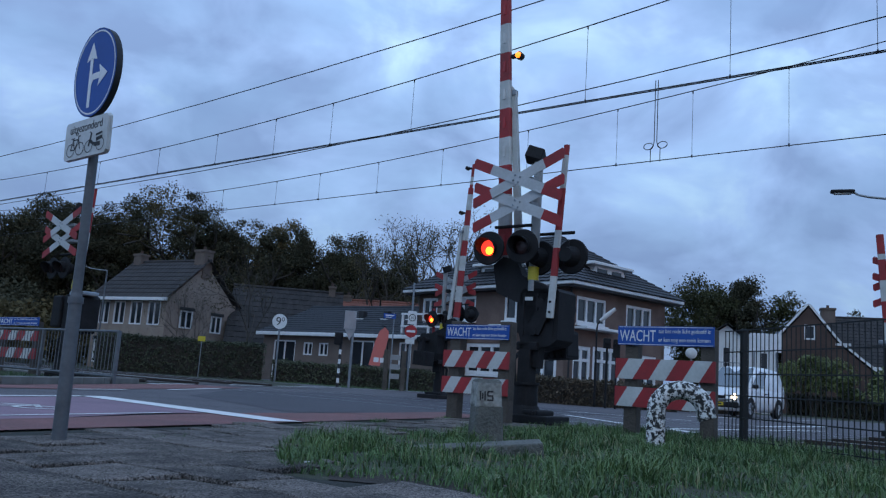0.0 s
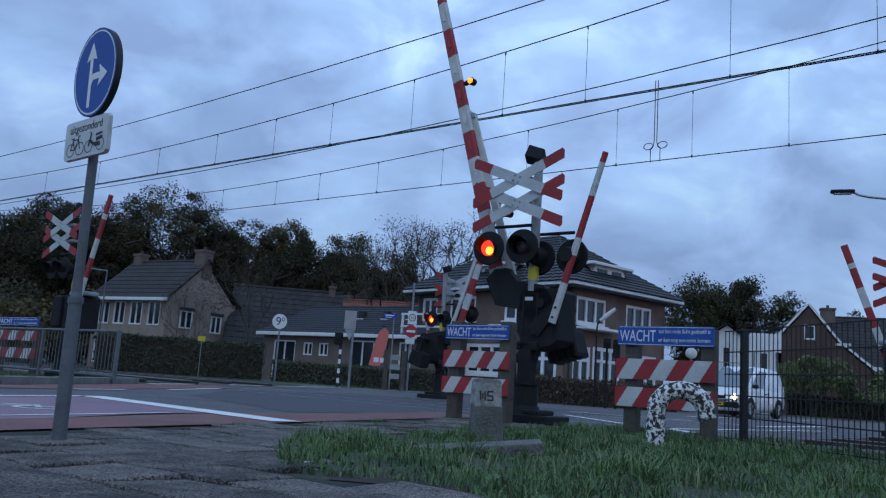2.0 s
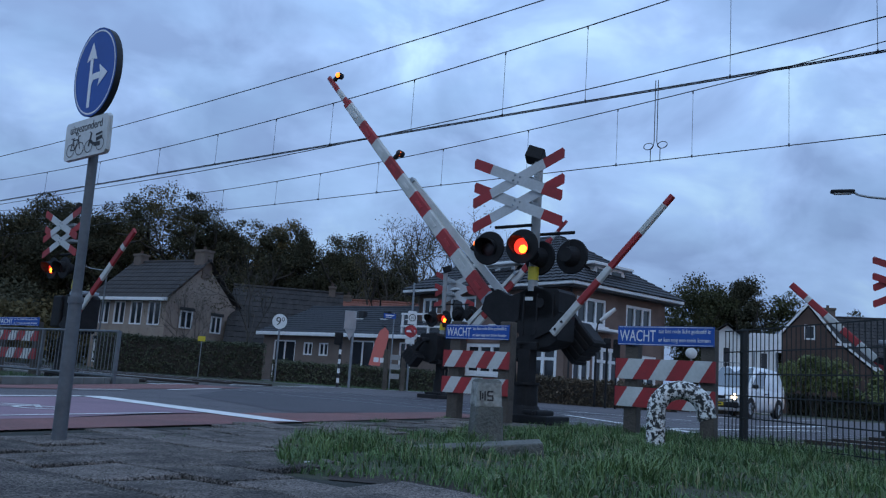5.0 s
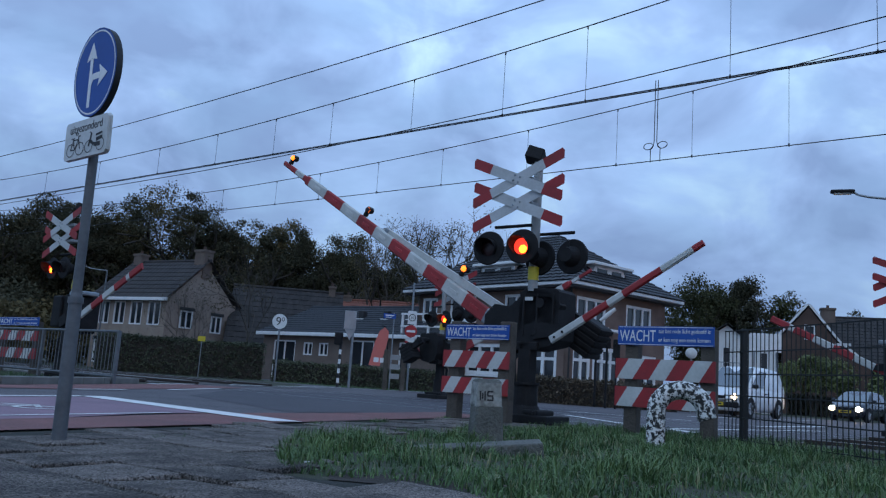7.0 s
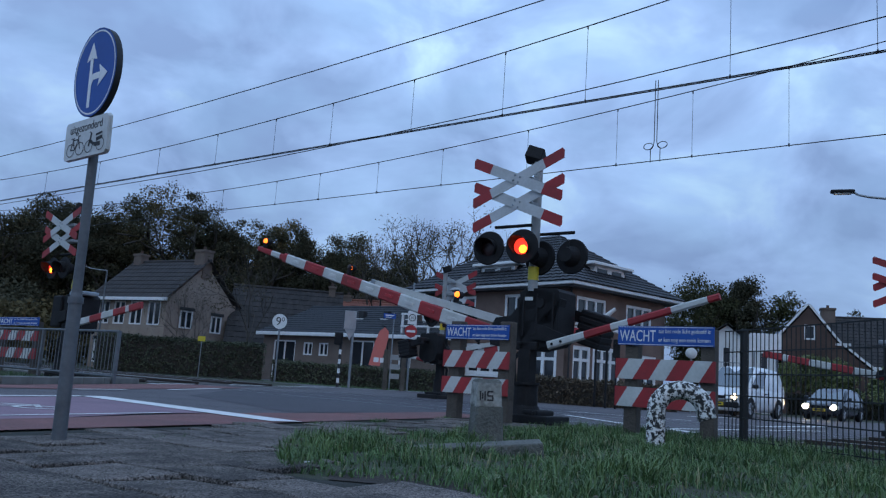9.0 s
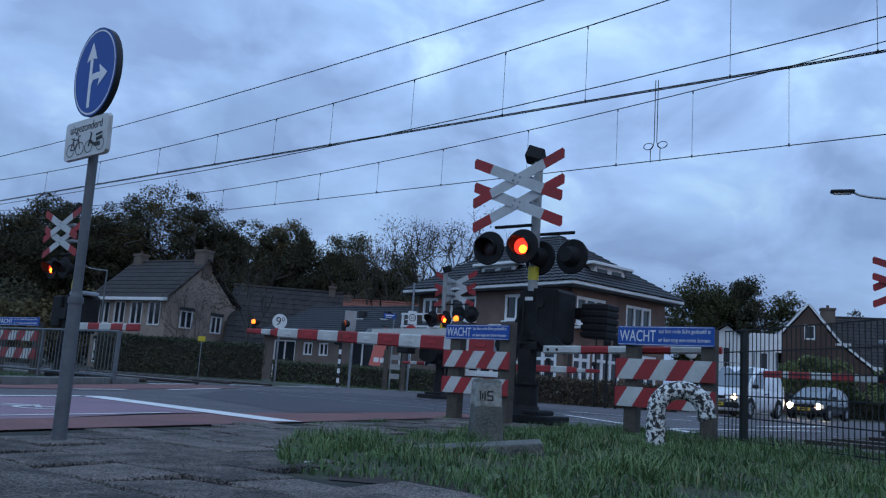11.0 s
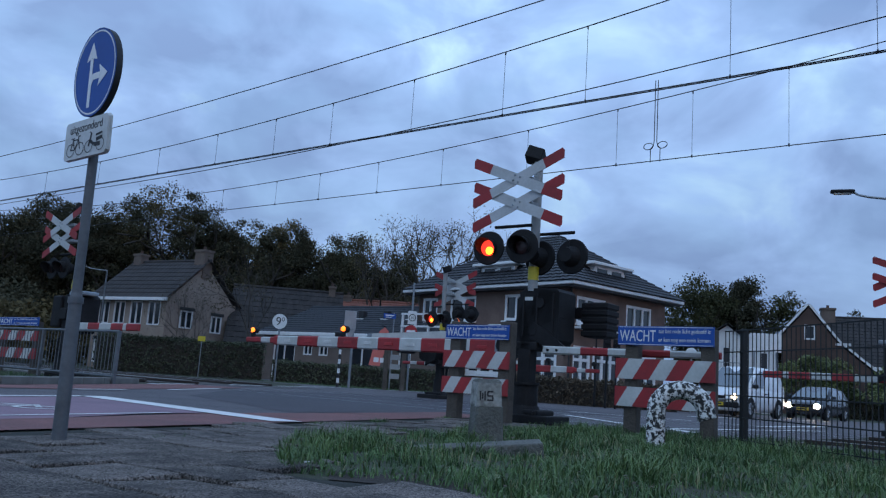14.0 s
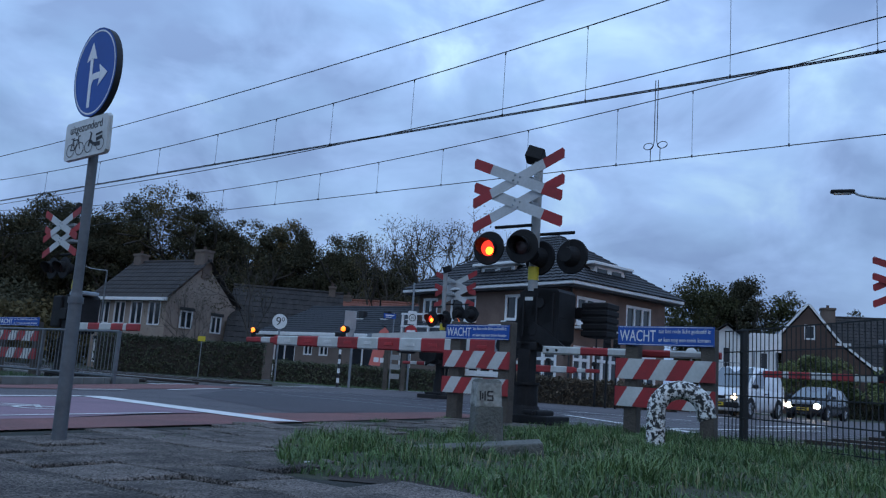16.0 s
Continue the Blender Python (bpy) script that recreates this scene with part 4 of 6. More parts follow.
overhead(12.5, 5.5, [29.2, 25.9, 22.8, 19.8, 17.3, 15.1, 13.2, 10.85, 8.6, 6.85, 4.3, 2.2], (-0.03, 0.03), "black contact and carrier wires over the near track")
oh = overhead(16.5, 5.5, [22.2, 19.6, 17.7, 15.4, 13.15, 10.55, 8.2, 6.46, 4.5, 2.3], (0.0,), "black contact and carrier wires over the far track")
lo = Shape()
for sg in (-1, 1):
    lo.path([(0, 7.28 + sg * 0.03, 7.35), (0, 7.28 + sg * 0.03, 5.95), (0, 7.28 + sg * 0.05, 5.86)] +
            [(0, 7.28 + sg * (0.16 + 0.11 * math.cos(a)), 5.86 + 0.075 * math.sin(a)) for a in [math.pi + 2 * math.pi * i / 14 for i in range(15)]] +
            [(0, 7.28 + sg * 0.11, 5.8), (0, 7.28 + sg * 0.11, 5.5)], 0.009)
part("feeder_loop", lo, "wire", oh, "looped feeder wires")
fw = thing("feeder_wire", rail_pose(12.5, 0), "single black feeder wire high over the track", "wire")
part("wire", Shape().path([(0, r, 7.12 + 0.0012 * max(0, 29 - r) ** 2) for r in (-12, -4, 2, 6, 10, 14, 18, 22, 26, 30, 45, 70, 110)], 0.011), "wire", fw)
fw = thing("feeder_wire", rail_pose(12.5, 0), "black second wire close above the contact wire", "wire")
part("wire", Shape().path([(0.02, r, 5.40 + 0.0020 * max(0, 20 - r) ** 2) for r in (-4, -2, 0, 3, 6, 9, 12, 15, 18, 22, 26, 30, 45, 70, 110)], 0.0095), "wire", fw)


# ---- buildings ----
def wall_shape(w, h, holes, t, m):
    """A wall from (0,0) to (w,h) in its x-z plane, t thick towards +y, with real openings (x0, z0, x1, z1)."""
    xs = sorted({0.0, w, *[q[0] for q in holes], *[q[2] for q in holes]})
    zs = sorted({0.0, h, *[q[1] for q in holes], *[q[3] for q in holes]})
    sh = Shape()
    nx, nz = len(xs) - 1, len(zs) - 1
    solid = {(i, j) for i in range(nx) for j in range(nz)
             if not any(q[0] < (xs[i] + xs[i + 1]) / 2 < q[2] and q[1] < (zs[j] + zs[j + 1]) / 2 < q[3] for q in holes)}
    vs = [(x, y, z) for y in (0.0, t) for z in zs for x in xs]

    def at(i, j, back):
        return back * (nx + 1) * (nz + 1) + j * (nx + 1) + i
    fs = []
    for i, j in sorted(solid):
        fs.append((at(i, j, 0), at(i + 1, j, 0), at(i + 1, j + 1, 0), at(i, j + 1, 0)))
        fs.append((at(i, j, 1), at(i, j + 1, 1), at(i + 1, j + 1, 1), at(i + 1, j, 1)))
        for di, dj, a, b in ((-1, 0, (i, j), (i, j + 1)), (1, 0, (i + 1, j + 1), (i + 1, j)), (0, -1, (i + 1, j), (i, j)), (0, 1, (i, j + 1), (i + 1, j + 1))):
            if (i + di, j + dj) not in solid:
                fs.append((at(*a, 0), at(*b, 0), at(*b, 1), at(*a, 1)))
    sh.add(vs, fs, 0, m)
    return sh


def window(root, m, x0, z0, x1, z1, cols=2, rows=1, frame_mat="trim", sill=True, curtain=True, bar=0.07, lintel=0.0):
    w, h = x1 - x0, z1 - z0
    holes = []
    for i in range(cols):
        a0, a1 = bar + (w - bar) * i / cols, (w - bar) * (i + 1) / cols
        cuts = [bar, h - bar] if rows == 1 else [bar, h * 0.66, h * 0.66 + bar * 0.8, h - bar]
        for c0, c1 in zip(cuts[::2], cuts[1::2]):
            holes.append((a0, c0, a1, c1))
    f = wall_shape(w, h, holes, 0.08, m @ Matrix.Translation((x0, 0.02, z0)))
    win = part("window", f, frame_mat, root, "white framed window" if frame_mat == "trim" else "dark framed window")
    part("pane", Shape().box(((x0 + x1) / 2, 0.09, (z0 + z1) / 2), (w - bar, 0.012, h - bar), m=m), "glass", win, "dark reflecting pane")
    if curtain:
        part("curtain", Shape().box((x0 + w * 0.2, 0.14, (z0 + z1) / 2), (w * 0.26, 0.02, h * 0.9), m=m).box((x1 - w * 0.2, 0.14, (z0 + z1) / 2), (w * 0.26, 0.02, h * 0.9), m=m), "curtain", win, "pale curtain")
    if sill:
        part("sill", Shape().box(((x0 + x1) / 2, -0.05, z0 - 0.05), (w + 0.16, 0.16, 0.09), m=m), "trim", win)
    if lintel:
        part("lintel", Shape().box(((x0 + x1) / 2, -0.012, z1 + lintel / 2), (w + 0.2, 0.05, lintel), m=m), "dark_trim", win)


def tiles(quad, nu, nv, lift=0.035):
    """A roof slope of overlapping tiles; quad: eave left, eave right, ridge right, ridge left."""
    a, b, c, d = [Vector(q) for q in quad]
    n = (b - a).cross(d - a).normalized()
    sh = Shape()
    sh.add([a, b, c, d], [(0, 1, 2, 3)])
    for j in range(nv):
        v0, v1 = j / nv, (j + 1.12) / nv
        v1 = min(1.0, v1)
        for i in range(nu):
            u0, u1 = (i + 0.03) / nu, (i + 0.97) / nu

            def at(u, v, up):
                return a.lerp(b, u).lerp(d.lerp(c, u), v) + n * up
            q = [at(u0, v0, lift), at((u0 + u1) / 2, v0, lift * 1.7), at(u1, v0, lift), at(u1, v1, 0.006), at((u0 + u1) / 2, v1, lift * 0.7), at(u0, v1, 0.006), at(u0, v0, 0.0), at(u1, v0, 0.0)]
            sh.add(q, [(0, 1, 4, 5), (1, 2, 3, 4), (6, 7, 2, 1, 0)])
    return sh


def corner_house():
    """Two storeys, hipped roof with dormers; its nearest corner is the origin, x along the right face, y along the left one."""
    root = thing("house", pose(5.77, 36.0, 0, 0, 0, 41), "two storey brown brick house with hipped dark roof behind a hedge", "house", "houses round the crossing")
    W, D, H, o = 8.35, 11.6, 5.05, 0.55
    A = Matrix.Translation((o, o, 0))
    Bm = Matrix.Translation((o, D - o, 0)) @ Matrix.Rotation(radians(-90), 4, "Z")
    w1, w2 = W - 2 * o, D - 2 * o
    right = [(0.4, 3.5, 2.5, 4.72), (4.05, 3.55, 6.1, 4.72), (0.2, 0.5, 1.5, 2.5), (1.65, 0.5, 3.7, 2.55), (5.0, 0.7, 6.6, 2.4)]
    dl = w2
    left = [(dl - 4.1, 3.6, dl - 2.6, 4.85), (dl - 8.0, 3.6, dl - 6.1, 4.85), (dl - 10.2, 3.6, dl - 9.0, 4.85), (dl - 6.6, 1.0, dl - 3.9, 2.5), (dl - 2.4, 0.6, dl - 0.7, 2.4)]
    for holes, m, w in ((right, A, w1), (left, Bm, w2)):
        part("wall", wall_shape(w, H, holes, 0.28, m), "brick_brown", root, "brown brick wall")
        for q in holes:
            window(root, m, *q, cols=3 if q[2] - q[0] > 2 else 2, rows=2 if q[1] < 2 else 1, curtain=q[1] > 2, bar=0.13 if q[1] > 2 else 0.17)
    bk = Shape().box((W / 2, D - o - 0.15, H / 2), (w1, 0.28, H)).box((W - o - 0.15, D / 2, H / 2), (0.28, w2, H))
    part("wall", bk, "brick_brown", root)
    part("floor_slab", Shape().box((W / 2, D / 2, 2.7), (w1 - 0.6, w2 - 0.6, 0.2)).box((W / 2, D / 2, 2.5), (0.2, w2 - 0.6, 4.6)), "brick_dark", root)
    part("soffit", Shape().box((W / 2, D / 2, H + 0.02), (W + 0.06, D + 0.06, 0.08)), "dark_trim", root, "dark soffit under the eaves")
    e = Shape().box((W / 2, D / 2, H + 0.14), (W + 0.24, D + 0.24, 0.155), bevel=0.03)
    part("eaves_board", e, "trim", root, "broad white eaves board")
    for m, xa, xb in ((A, 0.3, 3.0), (Bm, w2 - 4.4, w2 - 2.7)):
        part("canopy", Shape().box(((xa + xb) / 2, -0.35, 3.3), (xb - xa, 0.75, 0.12), m=m, bevel=0.02), "trim", root, "white canopy over the ground floor window")
    z0, z1 = H + 0.22, 8.35
    x0, y0, x1, y1 = -0.15, -0.15, W + 0.15, D + 0.15
    ra, rb = (W / 2, D / 2 - 1.2, z1), (W / 2, D / 2 + 1.2, z1)
    for quad, nu in ((((x0, y0, z0), (x1, y0, z0), ra, ra), 28), (((x0, y1, z0), (x0, y0, z0), ra, rb), 30), (((x1, y0, z0), (x1, y1, z0), rb, ra), 30), (((x1, y1, z0), (x0, y1, z0), rb, rb), 28)):
        part("roof", tiles(quad, nu, 17, 0.05), "roof_glazed", root, "dark glazed tile roof slope")
    for face in (0, 1):
        if face == 0:
            m = Matrix.Translation((3.8, 1.0, z0 + 0.5))
        else:
            m = Matrix.Translation((1.0, 5.7, z0 + 0.5)) @ Matrix.Rotation(radians(-90), 4, "Z")
        d = part("dormer", Shape().prism([(-1.35, 0.0), (1.35, 0.0), (1.1, 0.62), (-1.1, 0.62)], 1.6, m=m @ Matrix(((1, 0, 0, 0), (0, 0, 1, 0), (0, 1, 0, 0), (0, 0, 0, 1)))), "trim", root, "low white dormer with two panes")
        part("dormer_roof", Shape().box((0, 0.75, 0.68), (3.1, 2.1, 0.15), m=m, bevel=0.03), "trim", d)
        for x in (-0.55, 0.55):
            part("pane", Shape().box((x, -0.006, 0.34), (0.72, 0.02, 0.3), m=m), "glass", d)
            part("pane_frame", Shape().box((x, -0.012, 0.17), (0.8, 0.03, 0.05), m=m).box((x, -0.012, 0.51), (0.8, 0.03, 0.05), m=m), "trim", d)
    part("down_pipe", Shape().rod((o - 0.06, o - 0.06, 0), (o - 0.06, o - 0.06, H), 0.045, n=8), "dark_trim", root)


def gable_house(name, m, length, depth, eave, ridge, wall_mat, roof_mat, label, front, side, front_opts=None, chimneys=(), band=True):
    """Ridge along x; the front wall lies in y = 0 and faces -y, the side wall in x = length."""
    fo = front_opts or {}
    root = thing(name, m, label, "house", "houses round the crossing")
    I = Matrix.Identity(4)
    part("wall", wall_shape(length, eave, front, 0.25, I), wall_mat, root)
    for q in front:
        window(root, I, *q, **fo)
    for x, flip in ((0.0, 0), (length - 0.25, 1)):
        sh = Shape()
        g = Matrix.Translation((x, 0, 0)) @ Matrix(((0, 0, 1, 0), (1, 0, 0, 0), (0, 1, 0, 0), (0, 0, 0, 1)))
        sh.prism([(0.25, 0), (depth - 0.25, 0), (depth - 0.25, eave), (depth / 2, ridge - 0.15), (0.25, eave)], 0.25, m=g)
        part("gable_wall", sh, wall_mat, root)
    part("wall", Shape().box((length / 2, depth - 0.13, eave / 2), (length, 0.25, eave)), wall_mat, root)
    S = Matrix.Translation((length + 0.1, 0, 0)) @ Matrix.Rotation(radians(90), 4, "Z")
    for q in side:
        window(root, S, *q, **{**fo, "curtain": False, "sill": False})
    ov = 0.3
    sl = (ridge - eave) / (depth / 2)
    nu, nv = max(6, int(length / 0.34)), max(5, int(depth / 0.62))
    part("roof", tiles(((-ov, -ov, eave - ov * sl + 0.12), (length + ov, -ov, eave - ov * sl + 0.12), (length + ov, depth / 2, ridge + 0.12), (-ov, depth / 2, ridge + 0.12)), nu, nv), roof_mat, root, "tiled roof slope")
    part("roof", tiles(((length + ov, depth + ov, eave - ov * sl + 0.12), (-ov, depth + ov, eave - ov * sl + 0.12), (-ov, depth / 2, ridge + 0.12), (length + ov, depth / 2, ridge + 0.12)), nu, nv), roof_mat, root)
    part("ridge", Shape().rod((-ov, depth / 2, ridge + 0.13), (length + ov, depth / 2, ridge + 0.13), 0.11, n=8), roof_mat, root)
    if band:
        part("gutter", Shape().box((length / 2, -ov - 0.02, eave - ov * sl + 0.02), (length + 2 * ov, 0.16, 0.2), bevel=0.02), "trim", root, "white gutter board")
    for x, y, w, h in chimneys:
        c = part("chimney", Shape().box((x, y, ridge + h / 2 - 0.5), (w, w * 0.9, h + 1.0)).box((x, y, ridge + h), (w + 0.12, w * 0.9 + 0.12, 0.14)), "brick_mid", root, "brick chimney")
        part("pot", Shape().rod((x, y, ridge + h), (x, y, ridge + h + 0.3), 0.11, 0.09, 10), "brick_dark", c)
    return root


corner_house()
# old house: front faces the crossing; x runs from its far corner to the near one
gable_house("house", pose(-22.1, 53.65, 0, 0, 0, -30.2), 6.6, 5.8, 4.55, 7.0, "brick_grey", "roof", "old grey brown house with slate roof and two chimneys",
            [(0.45, 2.75, 1.5, 4.2), (1.9, 2.75, 2.95, 4.2), (3.4, 2.75, 4.5, 4.2), (5.0, 2.75, 6.1, 4.2), (0.4, 0.3, 1.5, 1.75), (1.9, 0.3, 3.2, 1.75), (3.9, 0.3, 6.0, 1.75)],
            [(1.1, 2.7, 2.1, 3.8), (3.7, 2.6, 4.6, 3.7)], dict(cols=2, lintel=0.2, sill=False, bar=0.085, curtain=False), ((0.4, 2.9, 0.7, 0.6), (6.25, 2.9, 0.85, 0.75)))
gable_house("barn", pose(-13.3, 53.6, 0, 0, 0, 9), 6.9, 7.0, 2.3, 6.0, "brick_dark", "roof", "long barn with a steep dark tiled roof", [(2.0, 0.5, 3.0, 1.6)], [], dict(curtain=False), ((6.4, 3.4, 0.45, 0.5),), band=False)
low = gable_house("bungalow", pose(-10.1, 49.1, 0, 0, 0, -36.5), 13.4, 8.0, 2.75, 4.45, "brick_mid", "roof_blue", "low brick building with blue grey tiled roof and white gutter",
            [(0.9, 0.15, 2.65, 2.28), (3.3, 1.5, 4.0, 2.2), (4.5, 1.5, 5.2, 2.2), (6.85, 0.2, 8.5, 2.4), (10.2, 1.0, 11.0, 2.38)], [], dict(cols=2, sill=False), ())
for x in (5.6, 7.4, 9.2, 11.2):
    v = part("roof_vent", Shape().box((x, 2.2, 3.95), (0.34, 0.34, 0.5), bevel=0.02), "dark_trim", low, "dark roof vent")
    part("flashing", Shape().box((x + 0.08, 2.0, 3.72), (0.5, 0.4, 0.05)), "trim", v)
gable_house("house", pose(-7.6, 58, 0, 0, 0, -6), 6.4, 7.0, 3.6, 5.9, "brick_brown", "roof_red", "house with a red tiled roof behind the low building", [(1.0, 0.9, 2.0, 2.0)], [], None, ((0.5, 3.5, 0.6, 0.4),))
# dark brick gable house on the far right and its long roof
gable_house("house", pose(26.3, 58.2, 0, 0, 0, -18), 14, 9.0, 3.6, 7.1, "brick_dark", "roof", "dark brick house with a long slate roof", [(4.5, 0.9, 6.0, 2.2), (8, 0.9, 9.5, 2.2)], [], None, ((1.4, 4.2, 0.95, 0.7),))


def front_gable():
    root = thing("house", pose(22.4, 55.6, 0, 0, 0, -24), "dark brick gable with white bargeboards and a small window", "house", "houses round the crossing")
    V = Matrix(((1, 0, 0, 0), (0, 0, -1, 0), (0, 1, 0, 0), (0, 0, 0, 1)))
    hole = (1.9, 4.85, 2.58, 5.85)
    sh = Shape()
    sh.prism([(0.5, 0), (5.75, 0), (5.75, 3.1), (3.95, 4.6), (3.76, 4.85), (0.5, 4.85)], 0.3, m=V)
    sh.prism([(0.5, 4.85), (1.9, 4.85), (1.9, 5.85), (1.18, 5.85), (0.5, 5.05)], 0.3, m=V)
    sh.prism([(2.58, 4.85), (3.76, 4.85), (3.01, 5.85), (2.58, 5.85)], 0.3, m=V)
    sh.prism([(1.18, 5.85), (3.01, 5.85), (2.15, 7.0)], 0.3, m=V)
    part("wall", sh, "brick_dark", root, "dark brick gable wall")
    window(root, Matrix.Translation((0, -0.3, 0)), *hole, cols=1, curtain=False, sill=False, bar=0.12)
    for a, b in (((0.1, 4.7), (2.15, 7.12)), ((2.15, 7.12), (3.95, 4.75)), ((3.95, 4.75), (6.2, 2.85))):
        d = (Vector(b) - Vector(a)).normalized()
        n = Vector((-d.y, d.x)) * 0.14
        part("bargeboard", Shape().prism([(a[0], a[1]), (b[0], b[1]), (b[0] + n.x, b[1] + n.y), (a[0] + n.x, a[1] + n.y)], 0.1, m=Matrix.Translation((0, -0.33, 0)) @ V), "trim", root, "white bargeboard")
    part("kneeler", Shape().box((4.2, -0.36, 4.62), (0.9, 0.14, 0.16)), "trim", root)
    part("roof", tiles(((0.0, 7, 4.75), (0.0, -0.35, 4.75), (2.15, -0.35, 7.2), (2.15, 7, 7.2)), 20, 9), "roof", root)
    part("roof", tiles(((3.95, -0.35, 4.82), (3.95, 7, 4.82), (2.15, 7, 7.2), (2.15, -0.35, 7.2)), 20, 9), "roof", root)
    part("roof", tiles(((6.3, -0.35, 2.9), (6.3, 7, 2.9), (3.95, 7, 4.82), (3.95, -0.35, 4.82)), 20, 9), "roof", root)
    part("wall", Shape().box((0.65, 3.4, 2.5), (0.3, 6.5, 5.0)).box((5.6, 3.4, 1.5), (0.3, 6.5, 3.0)), "brick_dark", root)


front_gable()


def white_house():
    root = thing("house", pose(15.2, 46.2, 0, 0, 0, -16), "white rendered house with pale gable and balcony", "house", "houses round the crossing")
    I = Matrix.Identity(4)
    part("wall", wall_shape(3.3, 4.1, [(0.55, 1.9, 1.0, 3.5), (2.5, 2.3, 2.95, 3.3)], 0.25, I), "render_white", root, "white rendered wall")
    V = Matrix(((1, 0, 0, 0), (0, 0, -1, 0), (0, 1, 0, 0), (0, 0, 0, 1)))
    part("gable_wall", Shape().prism([(0, 4.1), (1.55, 4.1), (0.8, 4.65)], 0.25, m=Matrix.Translation((0, 0.25, 0)) @ V), "render_white", root)
    window(root, I, 0.55, 1.9, 1.0, 3.5, cols=1, sill=False, curtain=False)
    window(root, I, 2.5, 2.3, 2.95, 3.3, cols=1, sill=True, curtain=False)
    part("wall", Shape().box((0.12, 2.6, 2.05), (0.24, 4.7, 4.1)).box((3.18, 2.6, 2.05), (0.24, 4.7, 4.1)), "render_white", root)
    part("roof", tiles(((-0.15, 5, 4.1), (-0.15, -0.2, 4.1), (0.8, -0.2, 4.75), (0.8, 5, 4.75)), 14, 4), "roof", root)
    part("roof", tiles(((1.7, -0.2, 4.1), (1.7, 5, 4.1), (0.8, 5, 4.75), (0.8, -0.2, 4.75)), 14, 4), "roof", root)
    part("flat_roof", Shape().box((2.6, 2.5, 4.16), (1.8, 5.2, 0.12)), "trim", root)
    bal = part("balcony", Shape().box((0.78, -0.35, 1.75), (1.3, 0.7, 0.12)), "trim", root)
    for i in range(9):
        part("baluster", Shape().rod((0.15 + i * 0.16, -0.66, 1.8), (0.15 + i * 0.16, -0.66, 2.6), 0.012, n=5), "galv", bal)
    part("balcony_rail", Shape().rod((0.1, -0.66, 2.6), (1.46, -0.66, 2.6), 0.025, n=6), "galv", bal)


white_house()
bb = thing("notice_board", pose(15.2, 38.6, 0, 0, 0, -18), "large blank white notice board on posts", "board")
part("panel", Shape().box((0, 0, 3.3), (1.35, 0.06, 0.85), bevel=0.01), "sign_white", bb)
for x in (-0.5, 0.5):
    part("post", Shape().rod((x, 0.06, 0), (x, 0.06, 3.7), 0.04, n=8), "galv", bb)


# ---- trees and hedges ----
def leaf_mesh(name, centers, radii, per, size, rng, material, flat=1.0):
    vs, fs = [], []
    k = 0
    for c, rad in zip(centers, radii):
        d = rng.normal(size=(per, 3))
        d /= np.linalg.norm(d, axis=1)[:, None]
        p = c + d * (rad * rng.uniform(0.0, 1.0, per) ** 0.45 * (1.0 + 0.16 * rng.normal(size=per)))[:, None] * np.array([1.15, 1.15, 0.8 * flat])
        a = rng.normal(size=(per, 3))
        a /= np.linalg.norm(a, axis=1)[:, None]
        b = np.cross(a, rng.normal(size=(per, 3)))
        b /= np.linalg.norm(b, axis=1)[:, None]
        s = size * rng.uniform(0.6, 1.4, per)[:, None]
        q = np.stack([p - a * s, p - b * s * 0.55, p + a * s, p + b * s * 0.55], 1).reshape(-1, 3)
        vs.append(q)
        fs.append(np.arange(k, k + 4 * per).reshape(-1, 4))
        k += 4 * per
    me = bpy.data.meshes.new(name)
    me.from_pydata(np.concatenate(vs).tolist(), [], np.concatenate(fs).tolist())
    me.materials.append(M[material])
    return me


def limbs(sh, rng, p, d, length, rad, level, ends, spread=0.7):
    n = 3
    for i in range(n):
        q = p + d * (length / n)
        sh.rod(p, q, rad * (1 - i / n * 0.35), rad * (1 - (i + 1) / n * 0.35), 6 if level > 1 else 4, caps=False)
        p = q
        d = (d + Vector(rng.normal(size=3)) * 0.12 + Vector((0, 0, 0.05))).normalized()
    ends.append(p)
    if level <= 0:
        return
    for _ in range(3 if level > 1 else 3):
        nd = (d + Vector(rng.normal(size=3)) * spread + Vector((0, 0, 0.15))).normalized()
        limbs(sh, rng, p, nd, length * rng.uniform(0.6, 0.8), rad * 0.6, level - 1, ends, spread)


